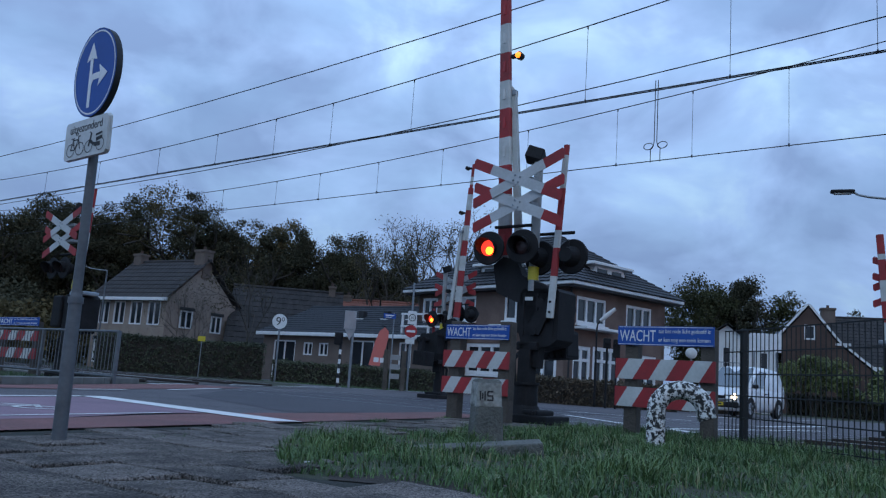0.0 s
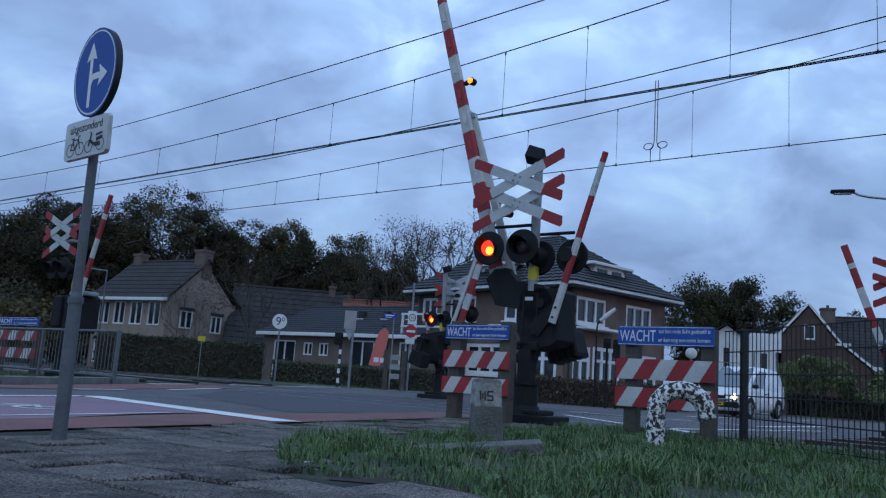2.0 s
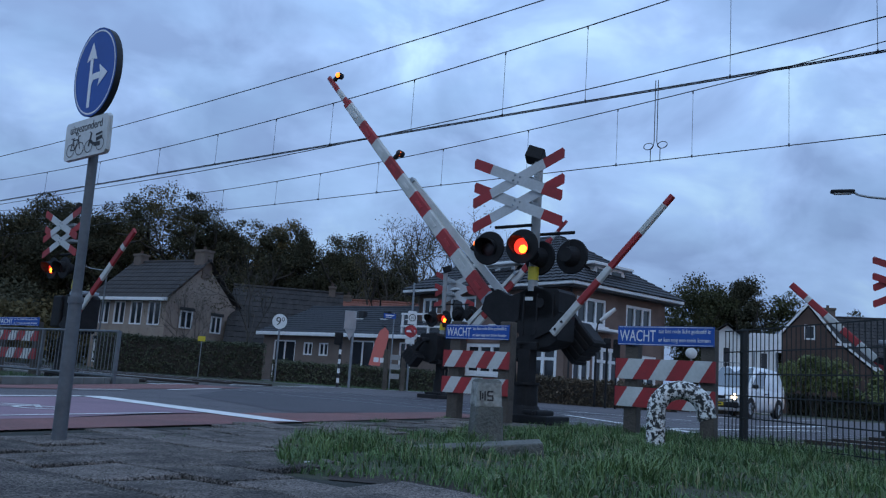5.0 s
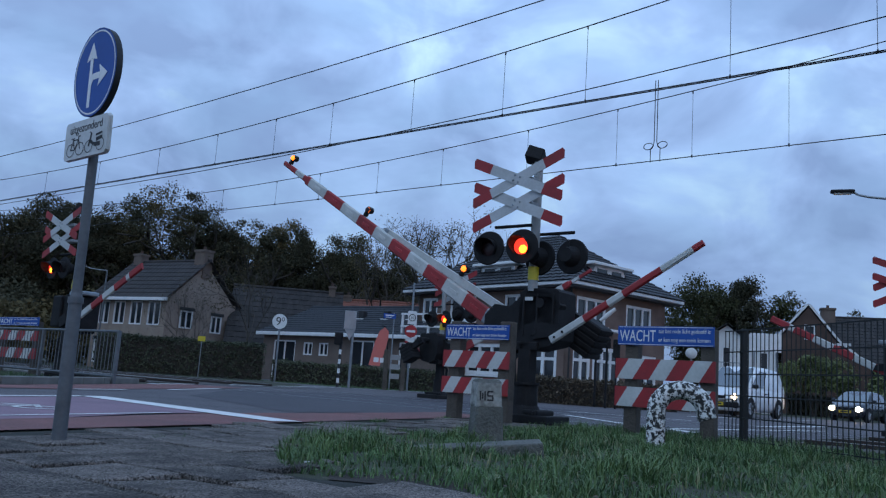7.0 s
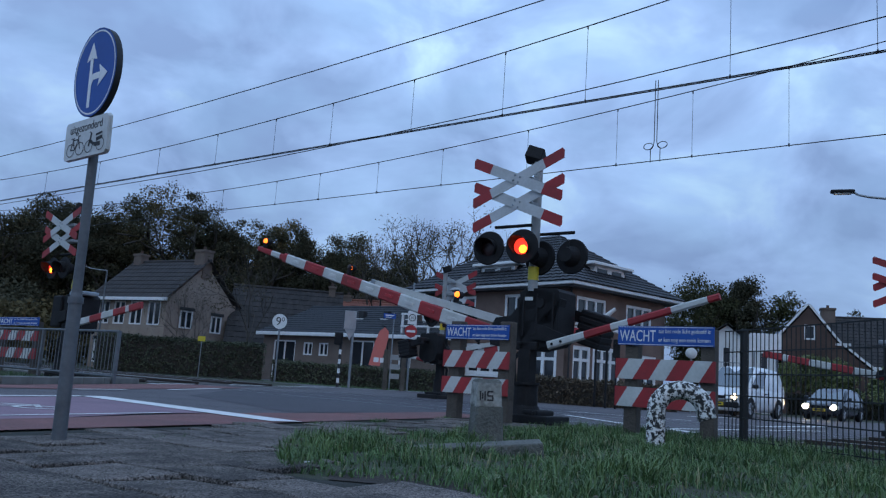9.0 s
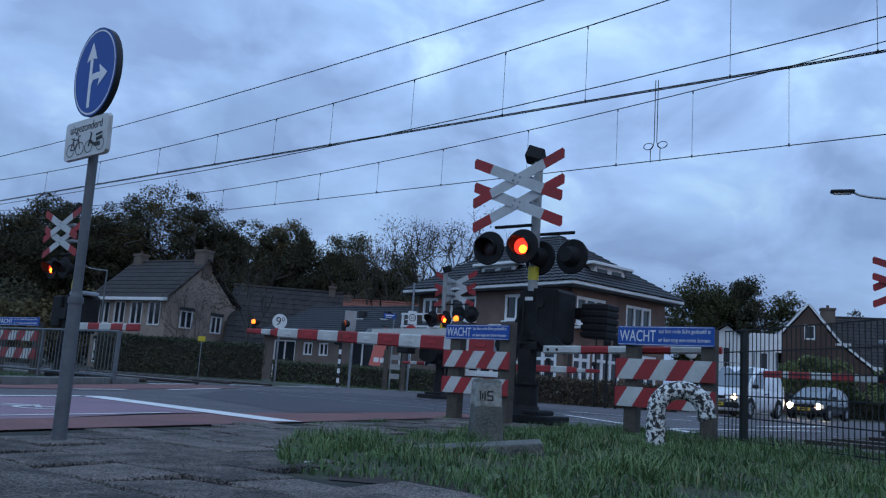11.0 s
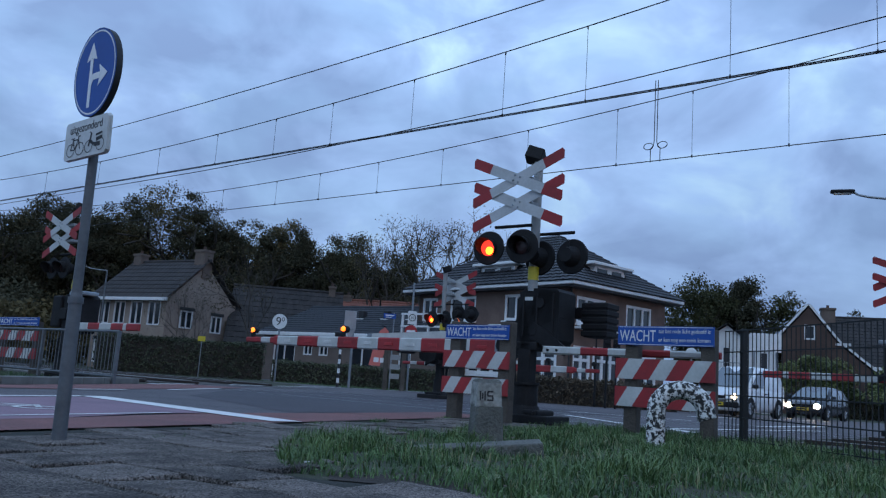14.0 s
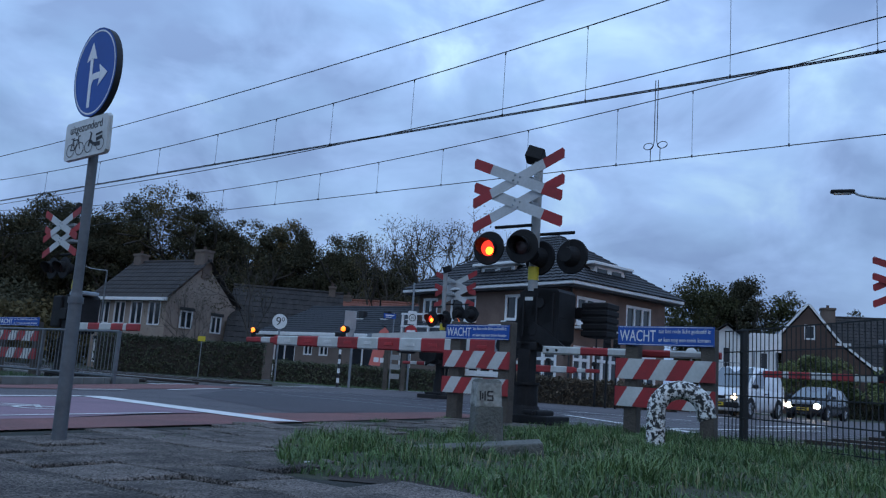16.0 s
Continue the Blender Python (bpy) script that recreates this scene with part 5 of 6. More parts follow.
def tree(x, y, h, crown, seed, material="leaf", size=0.26, clumps=60, per=70, label="tall dark leafy tree behind the houses", low=0.25):
    rng = np.random.default_rng(seed)
    root = thing("tree", pose(x, y, 0, 0, 0, seed * 37 % 360), label, "tree", "trees behind the houses")
    tr = Shape()
    tr.rod((0, 0, 0), (0.1, 0, h * 0.22), h * 0.026, h * 0.02, 8)
    tr.rod((0.1, 0, h * 0.22), (0, 0.1, h * 0.5), h * 0.02, h * 0.012, 8)
    ends = []
    for i in range(6):
        a = i * 1.05 + rng.uniform(-0.3, 0.3)
        limbs(tr, rng, Vector((0.05, 0.05, h * (0.25 + 0.05 * i))), Vector((math.cos(a), math.sin(a), 0.9)).normalized(), h * 0.22, h * 0.009, 1, ends)
    part("trunk", tr, "bark", root)
    cs, rs = [], []
    for i in range(clumps):
        u = rng.normal(size=3)
        u /= np.linalg.norm(u)
        q = rng.uniform(0.35, 1.0) ** 0.6
        lobe = 1 + 0.22 * math.sin(3 * math.atan2(u[1], u[0]) + seed) + 0.15 * math.sin(5 * u[2] + seed)
        zc = h * (low + (1 - low) * 0.5)
        cs.append(np.array([u[0] * crown * q * lobe, u[1] * crown * q * lobe, zc + u[2] * h * (1 - low) * 0.46 * q]))
        rs.append(0.3 + crown * rng.uniform(0.12, 0.3))
    part("crown", leaf_mesh("crown", cs, rs, per, size, rng, material), None, root, "uneven leafy crown with gaps")
    return root


WOOD = [(-32.9, 62.0, 11.7, 2.4), (-32.3, 64.3, 12.6, 2.1), (-30.4, 63.6, 13.3, 2.2), (-29.9, 65.9, 13.2, 1.4), (-28.0, 65.2, 12.3, 1.9), (-27.5, 67.5, 13.2, 1.6), (-25.4, 66.8, 13.9, 1.6), (-24.0, 69.1, 15.9, 2.6), (-21.1, 68.4, 15.1, 1.6), (-20.5, 70.7, 14.3, 1.8), (-18.6, 70.0, 13.4, 1.8), (-17.5, 71.5, 13.6, 1.5), (-14.7, 70.0, 13.8, 1.7), (-13.7, 71.5, 13.9, 1.6), (-11.6, 70.0, 12.7, 1.8), (-9.2, 71.5, 13.1, 1.7), (-7.3, 70.0, 12.7, 1.6), (-5.0, 71.5, 11.7, 1.7), (-3.2, 70.0, 11.2, 1.5), (-28.4, 72, 11.4, 4.6), (-33.8, 66, 10.6, 4.2), (-18, 76, 11.0, 4.6), (-22.5, 75, 11.5, 4.6), (-13.5, 76, 10.8, 4.2), (-8, 77, 10.4, 4.0), (-36.5, 58, 10.6, 4.2)]
for i, (x, y, h, c) in enumerate(WOOD):
    tree(x, y, h * 1.02, c * 1.15, 11 + i, "leaf_autumn" if i % 6 == 1 else "leaf", 0.085, 100 if i < 19 else 150, 250, "autumn tinted tree in the dark wood" if i % 6 == 1 else "tall dark leafy tree behind the houses", 0.12)
for i, (x, y, h, c) in enumerate([(-30, 58, 5.5, 3.5), (-25.5, 60, 5.0, 3.4), (-34, 52, 6.0, 3.4), (-21, 62, 6.0, 3.4), (-27.5, 50.5, 4.2, 2.6), (-31, 46, 4.0, 2.6), (-24.6, 46, 3.6, 2.4), (-21.5, 43, 3.2, 2.2), (-27, 42, 3.8, 2.6), (-14.5, 63, 6, 3.2), (-8.5, 64, 6, 3.2), (-3.5, 65, 6, 3.2)]):
    tree(x, y, h, c, 61 + i, "leaf_autumn" if i % 2 else "leaf", 0.14, 90, 80, "dense dark undergrowth below the tall trees", 0.02)
tree(17.7, 57, 9.2, 2.2, 31, "leaf_olive", 0.08, 130, 170, "rounded tree turning yellow beside the white house", 0.15)
tree(20.6, 60, 9.3, 1.8, 35, "leaf_olive", 0.08, 90, 150, "olive tree between its taller neighbours", 0.15)
tree(20.8, 56.5, 9.7, 1.3, 32, "leaf", 0.08, 110, 170, "dark leafy tree beside the white house", 0.15)
tree(25.0, 60, 9.0, 1.3, 33, "leaf_olive", 0.08, 70, 130, "small tree behind the brick gable", 0.2)
tree(32.2, 64, 8.6, 0.7, 34, "leaf", 0.08, 40, 100, "small far tree above the roof", 0.2)


def bare_tree(x, y, h, seed, label, spread=0.75, start=0.2, leaves=0, rad=0.02, level=4):
    rng = np.random.default_rng(seed)
    root = thing("tree", pose(x, y, 0), label, "tree", "thin autumn trees")
    sh, ends = Shape(), []
    sh.rod((0, 0, 0), (0, 0, h * start), h * rad, h * rad * 0.8, 8)
    for i in range(5):
        a = i * 1.26 + rng.uniform(-0.3, 0.3)
        limbs(sh, rng, Vector((0, 0, h * start * (0.7 + 0.1 * i))), Vector((math.cos(a) * 0.55, math.sin(a) * 0.55, 1)).normalized(), h * 0.26, h * rad * 0.45, level, ends, spread)
    part("bare_crown", sh, "twig", root, "fine bare branches")
    if leaves:
        cs = [np.array(ends[i]) for i in rng.choice(len(ends), leaves)]
        part("foliage", leaf_mesh("leaves", cs, [0.6] * leaves, 14, 0.055, rng, "leaf_autumn"), None, root, "few remaining leaves")


bare_tree(-0.2, 55, 12.0, 3, "half bare autumn tree above the roof", 0.62, 0.28, 420, 0.021, 4)
bare_tree(-4.2, 60, 11.0, 7, "thin half bare tree beside the dark wood", 0.55, 0.3, 260, 0.018, 3)
bare_tree(-14.9, 50.6, 6.4, 4, "thin bare tree before the old gable", 0.45, 0.1, 25, 0.009, 4)
bare_tree(-10.6, 47.0, 7.2, 5, "slender leafless tree beside the barn", 0.5, 0.35, 60, 0.011, 3)


def hedge(a, b, depth, h, seed, material, label, size=0.055, density=620):
    rng = np.random.default_rng(seed)
    a, b = Vector((*a, 0)), Vector((*b, 0))
    d = b - a
    L = d.length
    root = thing("hedge", Matrix.Translation(a) @ Matrix.Rotation(math.atan2(d.y, d.x), 4, "Z"), label, "hedge", "clipped hedges")
    # one plain block in bark colour fills the hedge behind its leaves
    part("solid_core", Shape().box((L / 2, depth / 2, h * 0.47), (L - 0.2, depth - 0.24, h * 0.9)), "bark", root, "solid bark coloured block in place of inner twigs")
    n = int(L * (h * 2 + depth) * density * 0.5)
    p = rng.uniform(0, 1, (n, 3)) * np.array([L, depth, h])
    side = rng.integers(0, 3, n)
    p[side == 0, 1] = rng.normal(0.02, 0.05, (side == 0).sum())
    p[side == 1, 2] = h + rng.normal(-0.02, 0.05, (side == 1).sum()) + 0.03 * np.sin(p[side == 1, 0] * 2.1)
    p[side == 2, 1] = depth + rng.normal(0, 0.05, (side == 2).sum())
    u = rng.normal(size=(n, 3))
    u /= np.linalg.norm(u, axis=1)[:, None]
    w = np.cross(u, rng.normal(size=(n, 3)))
    w /= np.linalg.norm(w, axis=1)[:, None]
    s = size * rng.uniform(0.6, 1.4, n)[:, None]
    q = np.stack([p - u * s, p - w * s * 0.6, p + u * s, p + w * s * 0.6], 1).reshape(-1, 3)
    me = bpy.data.meshes.new("foliage")
    me.from_pydata(q.tolist(), [], np.arange(4 * n).reshape(-1, 4).tolist())
    me.materials.append(M[material])
    part("foliage", me, None, root, "small clipped leaves")


hedge((-15.0, 37.0), (-7.9, 39.2), 1.1, 1.62, 1, "hedge", "tall dark clipped hedge beside the tracks")
hedge((-7.7, 39.6), (0.2, 39.8), 0.9, 0.95, 2, "hedge", "low dark hedge before the low building")
hedge((2.6, 29.9), (8.6, 29.3), 0.9, 0.88, 3, "hedge_brown", "low brownish hedge before the brick house")
hedge((8.6, 32.2), (12.5, 33.0), 0.9, 0.8, 4, "hedge_brown", "low brownish hedge along the far road")
hedge((20.0, 47.6), (35, 42.4), 1.0, 1.1, 6, "hedge", "low dark hedge behind the waiting car")


def bush(x, y, rx, h, seed):
    rng = np.random.default_rng(seed)
    root = thing("bush", pose(x, y, 0), "leafy light green bush behind the fence", "bush", "bushes on the far side")
    st = Shape()
    for i in range(7):
        st.rod((0, 0, 0), (rng.uniform(-rx, rx) * 0.6, rng.uniform(-0.5, 0.5), h * 0.7), 0.04, 0.015, 6)
    part("stem_cluster", st, "bark", root)
    cs = [np.array([rng.uniform(-rx, rx), rng.uniform(-0.8, 0.8), 0]) for _ in range(120)]
    for c in cs:
        c[2] = h * (0.28 + 0.62 * math.sqrt(max(0, 1 - (c[0] / rx) ** 2)) * rng.uniform(0.1, 1))
    part("foliage", leaf_mesh("foliage", cs, [0.34] * len(cs), 60, 0.085, rng, "leaf_light"), None, root, "small light leaves")


bush(20.9, 46.4, 2.3, 3.9, 8)
bush(25.2, 44.4, 2.1, 3.5, 9)


# ---- vehicles ----
def loft(stations, mat_slot=0):
    """Closed body from cross-sections: each (x, outline of (y, z) for one half, from the bottom centre to the top centre)."""
    sh = Shape()
    rows = []
    for x, half in stations:
        ring = [(x, y, z) for y, z in half] + [(x, -y, z) for y, z in reversed(half)]
        rows.append(ring)
    n = len(rows[0])
    vs = [v for r in rows for v in r]
    fs = [(i * n + k, i * n + (k + 1) % n, (i + 1) * n + (k + 1) % n, (i + 1) * n + k) for i in range(len(rows) - 1) for k in range(n)]
    fs += [tuple(range(n - 1, -1, -1)), tuple(range(len(vs) - n, len(vs)))]
    sh.add(vs, fs, mat_slot)
    return sh


def wheel(root, x, y, r):
    s = 1 if y > 0 else -1
    w = part("wheel", Shape().rod((0, -0.1, 0), (0, 0.1, 0), 0.08, n=12), "black", root, m=pose(x, y, r))
    t = Shape()
    prof = [(-0.1, r * 0.62), (-0.1, r * 0.93), (-0.07, r), (0.07, r), (0.1, r * 0.93), (0.1, r * 0.62)]
    for (y0, r0), (y1, r1) in zip(prof, prof[1:]):
        t.rod((0, y0, 0), (0, y1 + 1e-4, 0), r0, r1, 26, caps=False)
    part("tyre", t, "tyre", w, "black tyre")
    rim = Shape().rod((0, s * 0.03, 0), (0, s * 0.085, 0), r * 0.62, r * 0.6, 24)
    for i in range(5):
        a = i * 2 * math.pi / 5
        rim.rod((0, s * 0.09, 0), (math.cos(a) * r * 0.55, s * 0.09, math.sin(a) * r * 0.55), 0.035, n=6)
    part("rim", rim, "rim", w, "pale metal rim")


def vehicle(name, m, L, Wd, H, belt, hood, front_glass, roof_f, roof_r, rear, paint, label, category, wheels, lit, van=False, wr=0.31):
    """Nose towards +x."""
    root = thing(name, m, label, category)
    hw = Wd / 2
    g = 0.2

    def low(x, top, k=1.0, b=g):
        return (x, [(0, b), (hw * k * 0.86, b), (hw * k * 0.97, b + 0.12), (hw * k, b + 0.3), (hw * k * 0.99, top - 0.12), (hw * k * 0.93, top - 0.02), (0, top)])
    st = [low(0.0, belt - 0.12, 0.88, 0.32), low(0.06, belt - 0.02, 0.95, 0.26), low(0.35, belt, 1.0), low(L * 0.4, belt), low(front_glass, belt), low(front_glass + 0.35, belt - 0.03), low(L - 0.45, hood, 0.98),
          low(L - 0.12, hood - 0.1, 0.92, 0.24), low(L, hood - 0.28, 0.82, 0.3)]
    body = part("body", loft(st), paint, root, smooth=True)

    def up(x, z, k):
        return (x, [(0, belt - 0.1), (hw * 0.94, belt - 0.1), (hw * 0.94, belt - 0.02), (hw * (0.94 - 0.14 * k), belt + (z - belt) * 0.8), (hw * (0.86 - 0.16 * k), z - 0.035), (hw * 0.5, z), (0, z + 0.01)])
    cab = [up(rear, belt + 0.02, 0.0), up(roof_r, H - 0.05, 0.8), up((roof_f + roof_r) / 2, H, 1), up(roof_f, H - 0.04, 0.9), up(front_glass + 0.1, belt + 0.02, 0.0)]
    part("cabin", loft(cab), paint, root, smooth=True)
    gl = Shape()
    # windscreen, proud of the cabin by a few millimetres
    a, b = front_glass + 0.1, roof_f
    gl.add([(a + 0.03, -hw * 0.86, belt + 0.03), (a + 0.03, hw * 0.86, belt + 0.03), (b + 0.05, hw * 0.66, H - 0.07), (b + 0.05, -hw * 0.66, H - 0.07)], [(0, 1, 2, 3)])
    part("windscreen", gl, "car_glass", root, "dark windscreen")
    for s in (-1, 1):
        wins = [(front_glass - 0.05, roof_f - 0.02, roof_f - 0.75, front_glass - 1.1)] if van else \
            [(front_glass - 0.05, roof_f - 0.02, (roof_f + roof_r) / 2 + 0.04, (roof_f + roof_r) / 2 + 0.04), ((roof_f + roof_r) / 2 - 0.04, (roof_f + roof_r) / 2 - 0.04, roof_r + 0.12, rear + 0.5)]
        for x0, x1, x2, x3 in wins:
            w = Shape()
            yb, yt = s * (hw * 0.94 + 0.004), s * (hw * 0.80 + 0.008)
            zb, zt = belt + 0.03, belt + (H - belt) * 0.78
            w.add([(x0, yb, zb), (x1, yt, zt), (x2, yt, zt), (x3, yb, zb)], [(0, 1, 2, 3)])
            part("side_window", w, "car_glass", root, "dark side window")
        part("mirror", Shape().box((front_glass - 0.1, s * (hw + 0.08), belt + 0.06), (0.1, 0.18, 0.13), bevel=0.03), "black" if van else paint, root)
        lamp = part("headlight", Shape().box((L - 0.1, s * hw * 0.70, hood - 0.24), (0.18, 0.36, 0.17), bevel=0.04), "lamp_pale", root)
        if lit:
            part("bulb", Shape().rod((L - 0.03, s * hw * 0.70, hood - 0.24), (L + 0.03, s * hw * 0.70, hood - 0.24), 0.1 if van else 0.125, 0.085 if van else 0.105, 24), lit, lamp, "glowing headlight")
        part("tail_light", Shape().box((0.03, s * hw * 0.8, belt - 0.2), (0.06, 0.16, 0.26), bevel=0.02), "red", root)
        for wx in wheels:
            wheel(root, wx, s * (hw - 0.1), wr)
            arch = Shape()
            for i in range(12):
                a0, a1 = math.pi * i / 12, math.pi * (i + 1) / 12
                arch.add([(wx + q * math.cos(a), s * (hw + 0.004), wr + q * math.sin(a)) for q, a in ((wr * 0.9, a0), (wr * 1.2, a0), (wr * 1.2, a1), (wr * 0.9, a1))], [(0, 1, 2, 3)])
            part("wheel_arch", arch, "black", root)
        part("door_line", Shape().box((front_glass - 0.5, s * (hw + 0.003), (belt + 0.35) / 2 + 0.1), (0.015, 0.006, belt - 0.45)).box((front_glass - 1.4, s * (hw + 0.003), (belt + 0.35) / 2 + 0.1), (0.015, 0.006, belt - 0.45)), "black", root)
        part("handle", Shape().box((front_glass - 1.2, s * (hw + 0.012), belt - 0.16), (0.18, 0.03, 0.03), bevel=0.008), "black", root)
    part("grille", Shape().box((L - 0.035, 0, hood - 0.26), (0.1, Wd * 0.36, 0.1), bevel=0.02), "black", root)
    part("bumper", Shape().box((L - 0.08, 0, 0.4), (0.22, Wd * 0.86, 0.2), bevel=0.05), "black" if van else paint, root)
    pl = part("number_plate", Shape().box((L + 0.035, 0, 0.42), (0.012, 0.5, 0.11)), "plate", root, "yellow number plate")
    part("plate_bar", Shape().box((L + 0.043, 0, 0.42), (0.004, 0.38, 0.05)), "ink", pl)
    return root


vehicle("van", pose(11.94, 30.6, 0, 0, 0, 228), 4.0, 1.7, 1.74, 0.98, 0.9, 3.15, 2.2, 0.3, 0.05, "van_white", "small white delivery van waiting with headlights on", "van", (0.75, 3.25), "head_soft", True, 0.31)
CAR = vehicle("car", pose(14.4, 29.8, 0, 0, 0, 222), 3.5, 1.56, 1.36, 0.86, 0.77, 2.55, 1.85, 0.5, 0.08, "car_paint", "dark hatchback approaching the crossing with bright headlights", "car", (0.58, 2.84), "head", False, 0.29)
CAR_ROWS = [(0, 41.5, 40.12, 182), (2, 34.92, 40.53, 192), (4, 28.63, 40.85, 210), (5.2, 24.98, 40.55, 220), (6.3, 21.32, 39.83, 224), (6.6, 20.75, 39.36, 224.6), (7, 20.19, 38.79, 225.3), (7.5, 19.63, 38.32, 226), (8, 19.05, 37.84, 226.6), (8.5, 18.56, 37.46, 227), (9, 18.16, 37.08, 227.4), (9.2, 18.01, 36.98, 227.5), (10.2, 17.41, 36.5, 228), (11.0, 17.13, 36.25, 228), (11.4, 17.06, 36.2, 228), (11.7, 17.05, 36.2, 228), (16, 17.05, 36.2, 228)]


# ---- signs and street furniture on the far side ----
def round_sign(m, pole_h, items, label, bend=0.0):
    root = thing("road_sign", m, label, "road sign", "small signs along the far road")
    part("post", Shape().rod((0, 0, 0), (0, 0, pole_h), 0.045, n=10), "galv", root)
    return root


F2 = Matrix(((1, 0, 0, 0), (0, 0, -1, 0), (0, 1, 0, 0), (0, 0, 0, 1)))
sg = round_sign(pose(-7.35, 39.0, 0, 0, 0, -6), 2.5, (), "round white distance sign with black figures")
d9 = part("disc", Shape().prism(disc(0.35, 30), 0.03, m=Matrix.Translation((0, -0.05, 2.78)) @ F2), "sign_white", sg, "round white sign")
part("ring", Shape().prism(disc(0.37, 30), 0.02, m=Matrix.Translation((0, -0.045, 2.78)) @ F2), "ink", d9)
part("letters", lettering("9", 0.55, "ink", "CENTER"), None, d9, m=Matrix.Translation((-0.05, -0.085, 2.6)) @ F2)
part("letters", lettering("0", 0.3, "ink", "CENTER"), None, d9, m=Matrix.Translation((0.17, -0.085, 2.78)) @ F2)

bo = thing("bollard_post", pose(-3.85, 33.8, 0), "black and white banded marker post", "marker post")
for i in range(9):
    part("band", Shape().rod((0, 0, i * 0.19), (0, 0, i * 0.19 + 0.188), 0.055, n=12), "ink" if i % 2 == 0 else "sign_white", bo)
part("cap_box", Shape().box((-0.1, 0, 1.95), (0.32, 0.3, 0.5), bevel=0.05).rod((-0.1, -0.2, 2.0), (-0.1, -0.1, 2.0), 0.11, n=14), "black", bo, "black lamp head")

sb = thing("road_sign", pose(-3.5, 33.8, 0, 0, 0, 12), "tall sign panel seen from the back on a grey post", "road sign")
part("post", Shape().rod((0.1, 0, 0), (0.1, 0, 3.1), 0.05, n=10), "galv", sb)
part("panel", Shape().box((-0.05, -0.06, 2.72), (0.47, 0.04, 0.74), bevel=0.01).prism([(-0.24, 2.34), (-0.03, 1.9), (0.18, 2.34)], 0.03, m=Matrix.Translation((0, -0.05, 0)) @ Matrix(((1, 0, 0, 0), (0, 0, -1, 0), (0, 1, 0, 0), (0, 0, 0, 1)))), "sign_back", sb)

fl = thing("beach_flag", pose(-2.45, 35.9, 0, 0, 2, 0), "coral red feather banner on a curved pole", "banner")
ft = Shape()
pts = [(-0.42, 1.0), (0.05, 1.0), (0.2, 1.6), (0.3, 2.2), (0.28, 2.5), (0.12, 2.66), (-0.1, 2.5), (-0.25, 2.0)]
ft.prism(pts, 0.03, m=F2)
part("cloth", ft, "flag", fl, "coral cloth")
part("pole", Shape().path([(0.3, 0, 0), (0.32, 0, 1.5), (0.27, 0, 2.3), (0.12, 0, 2.68), (-0.05, 0, 2.72)], 0.022), "black", fl)
part("print", Shape().box((-0.12, -0.035, 1.25), (0.22, 0.008, 0.2)).box((0.12, -0.035, 1.25), (0.16, 0.008, 0.2)), "sign_white", fl, "pale printed blocks")

ne = thing("road_sign", pose(-1.2, 38, 0, 0, 0, 0), "post with speed plate and round red no entry sign", "road sign")
part("post", Shape().rod((0, 0.05, 0), (0, 0.05, 4.9), 0.045, n=10), "galv", ne)
q = part("disc", Shape().prism(disc(0.28, 28), 0.03, m=Matrix.Translation((0, -0.02, 2.68)) @ F2), "red", ne, "round red sign")
part("bar", Shape().box((0, -0.056, 2.68), (0.4, 0.01, 0.1)), "sign_white", q)
q = part("speed_plate", Shape().box((0.02, -0.03, 3.3), (0.4, 0.03, 0.6), bevel=0.008), "sign_white", ne, "white plate with thirty")
rg = Shape()
for i in range(24):
    a0, a1 = 2 * math.pi * i / 24, 2 * math.pi * (i + 1) / 24
    rg.add([(0.02 + k * math.cos(a), -0.05, 3.3 + k * math.sin(a)) for k, a in ((0.13, a0), (0.165, a0), (0.165, a1), (0.13, a1))], [(0, 1, 2, 3)])
part("ring", rg, "ink", q)
part("letters", lettering("30", 0.17, "ink", "CENTER"), None, q, m=Matrix.Translation((0.02, -0.05, 3.24)) @ F2)
part("lower_plate", Shape().box((-0.02, -0.02, 2.24), (0.42, 0.03, 0.26), bevel=0.006), "sign_grey", ne)
nm = thing("street_name_sign", pose(-2.2, 37.9, 0, 0, 0, 4), "blue street name plate on a thin post", "street sign")
part("post", Shape().rod((0.2, 0.05, 0), (0.2, 0.05, 3.45), 0.03, n=8), "galv", nm)
part("plate", Shape().box((0, 0, 3.3), (0.56, 0.03, 0.22), bevel=0.006), "blue", nm)
part("writing", Shape().box((0, -0.019, 3.33), (0.4, 0.006, 0.05)).box((-0.05, -0.019, 3.24), (0.26, 0.006, 0.03)), "sign_white", nm, "unreadable white writing")

gp = thing("timber_gate", pose(-2.1, 35.9, 0, 0, 0, 4), "two weathered posts with grey boards between", "gate post")
for x in (0.0, 0.75):
    part("post", Shape().box((x, 0, 0.85), (0.2, 0.2, 1.7), bevel=0.02), "wood", gp)
for z in (0.6, 1.0, 1.4):
    part("board", Shape().box((0.38, -0.11, z), (0.42, 0.03, 0.22), bevel=0.006), "bin_grey", gp)
ys = thing("marker_sign", pose(-10.2, 36.5, 0), "small yellow marker plate on a thin post", "marker")
part("post", Shape().rod((0, 0.03, 0), (0, 0.03, 1.6), 0.02, n=6), "galv", ys)
part("plate", Shape().box((0, 0, 1.66), (0.32, 0.03, 0.22)), "yellow", ys)
tr = thing("white_trellis", pose(-1.1, 40.8, 2.75, 0, 0, -36), "white timber balcony frame on the low roof", "balcony")
for x in (-0.8, 0.0, 0.8, 1.6):
    part("upright", Shape().box((x, 0, 0.5), (0.09, 0.09, 1.0)), "trim", tr)
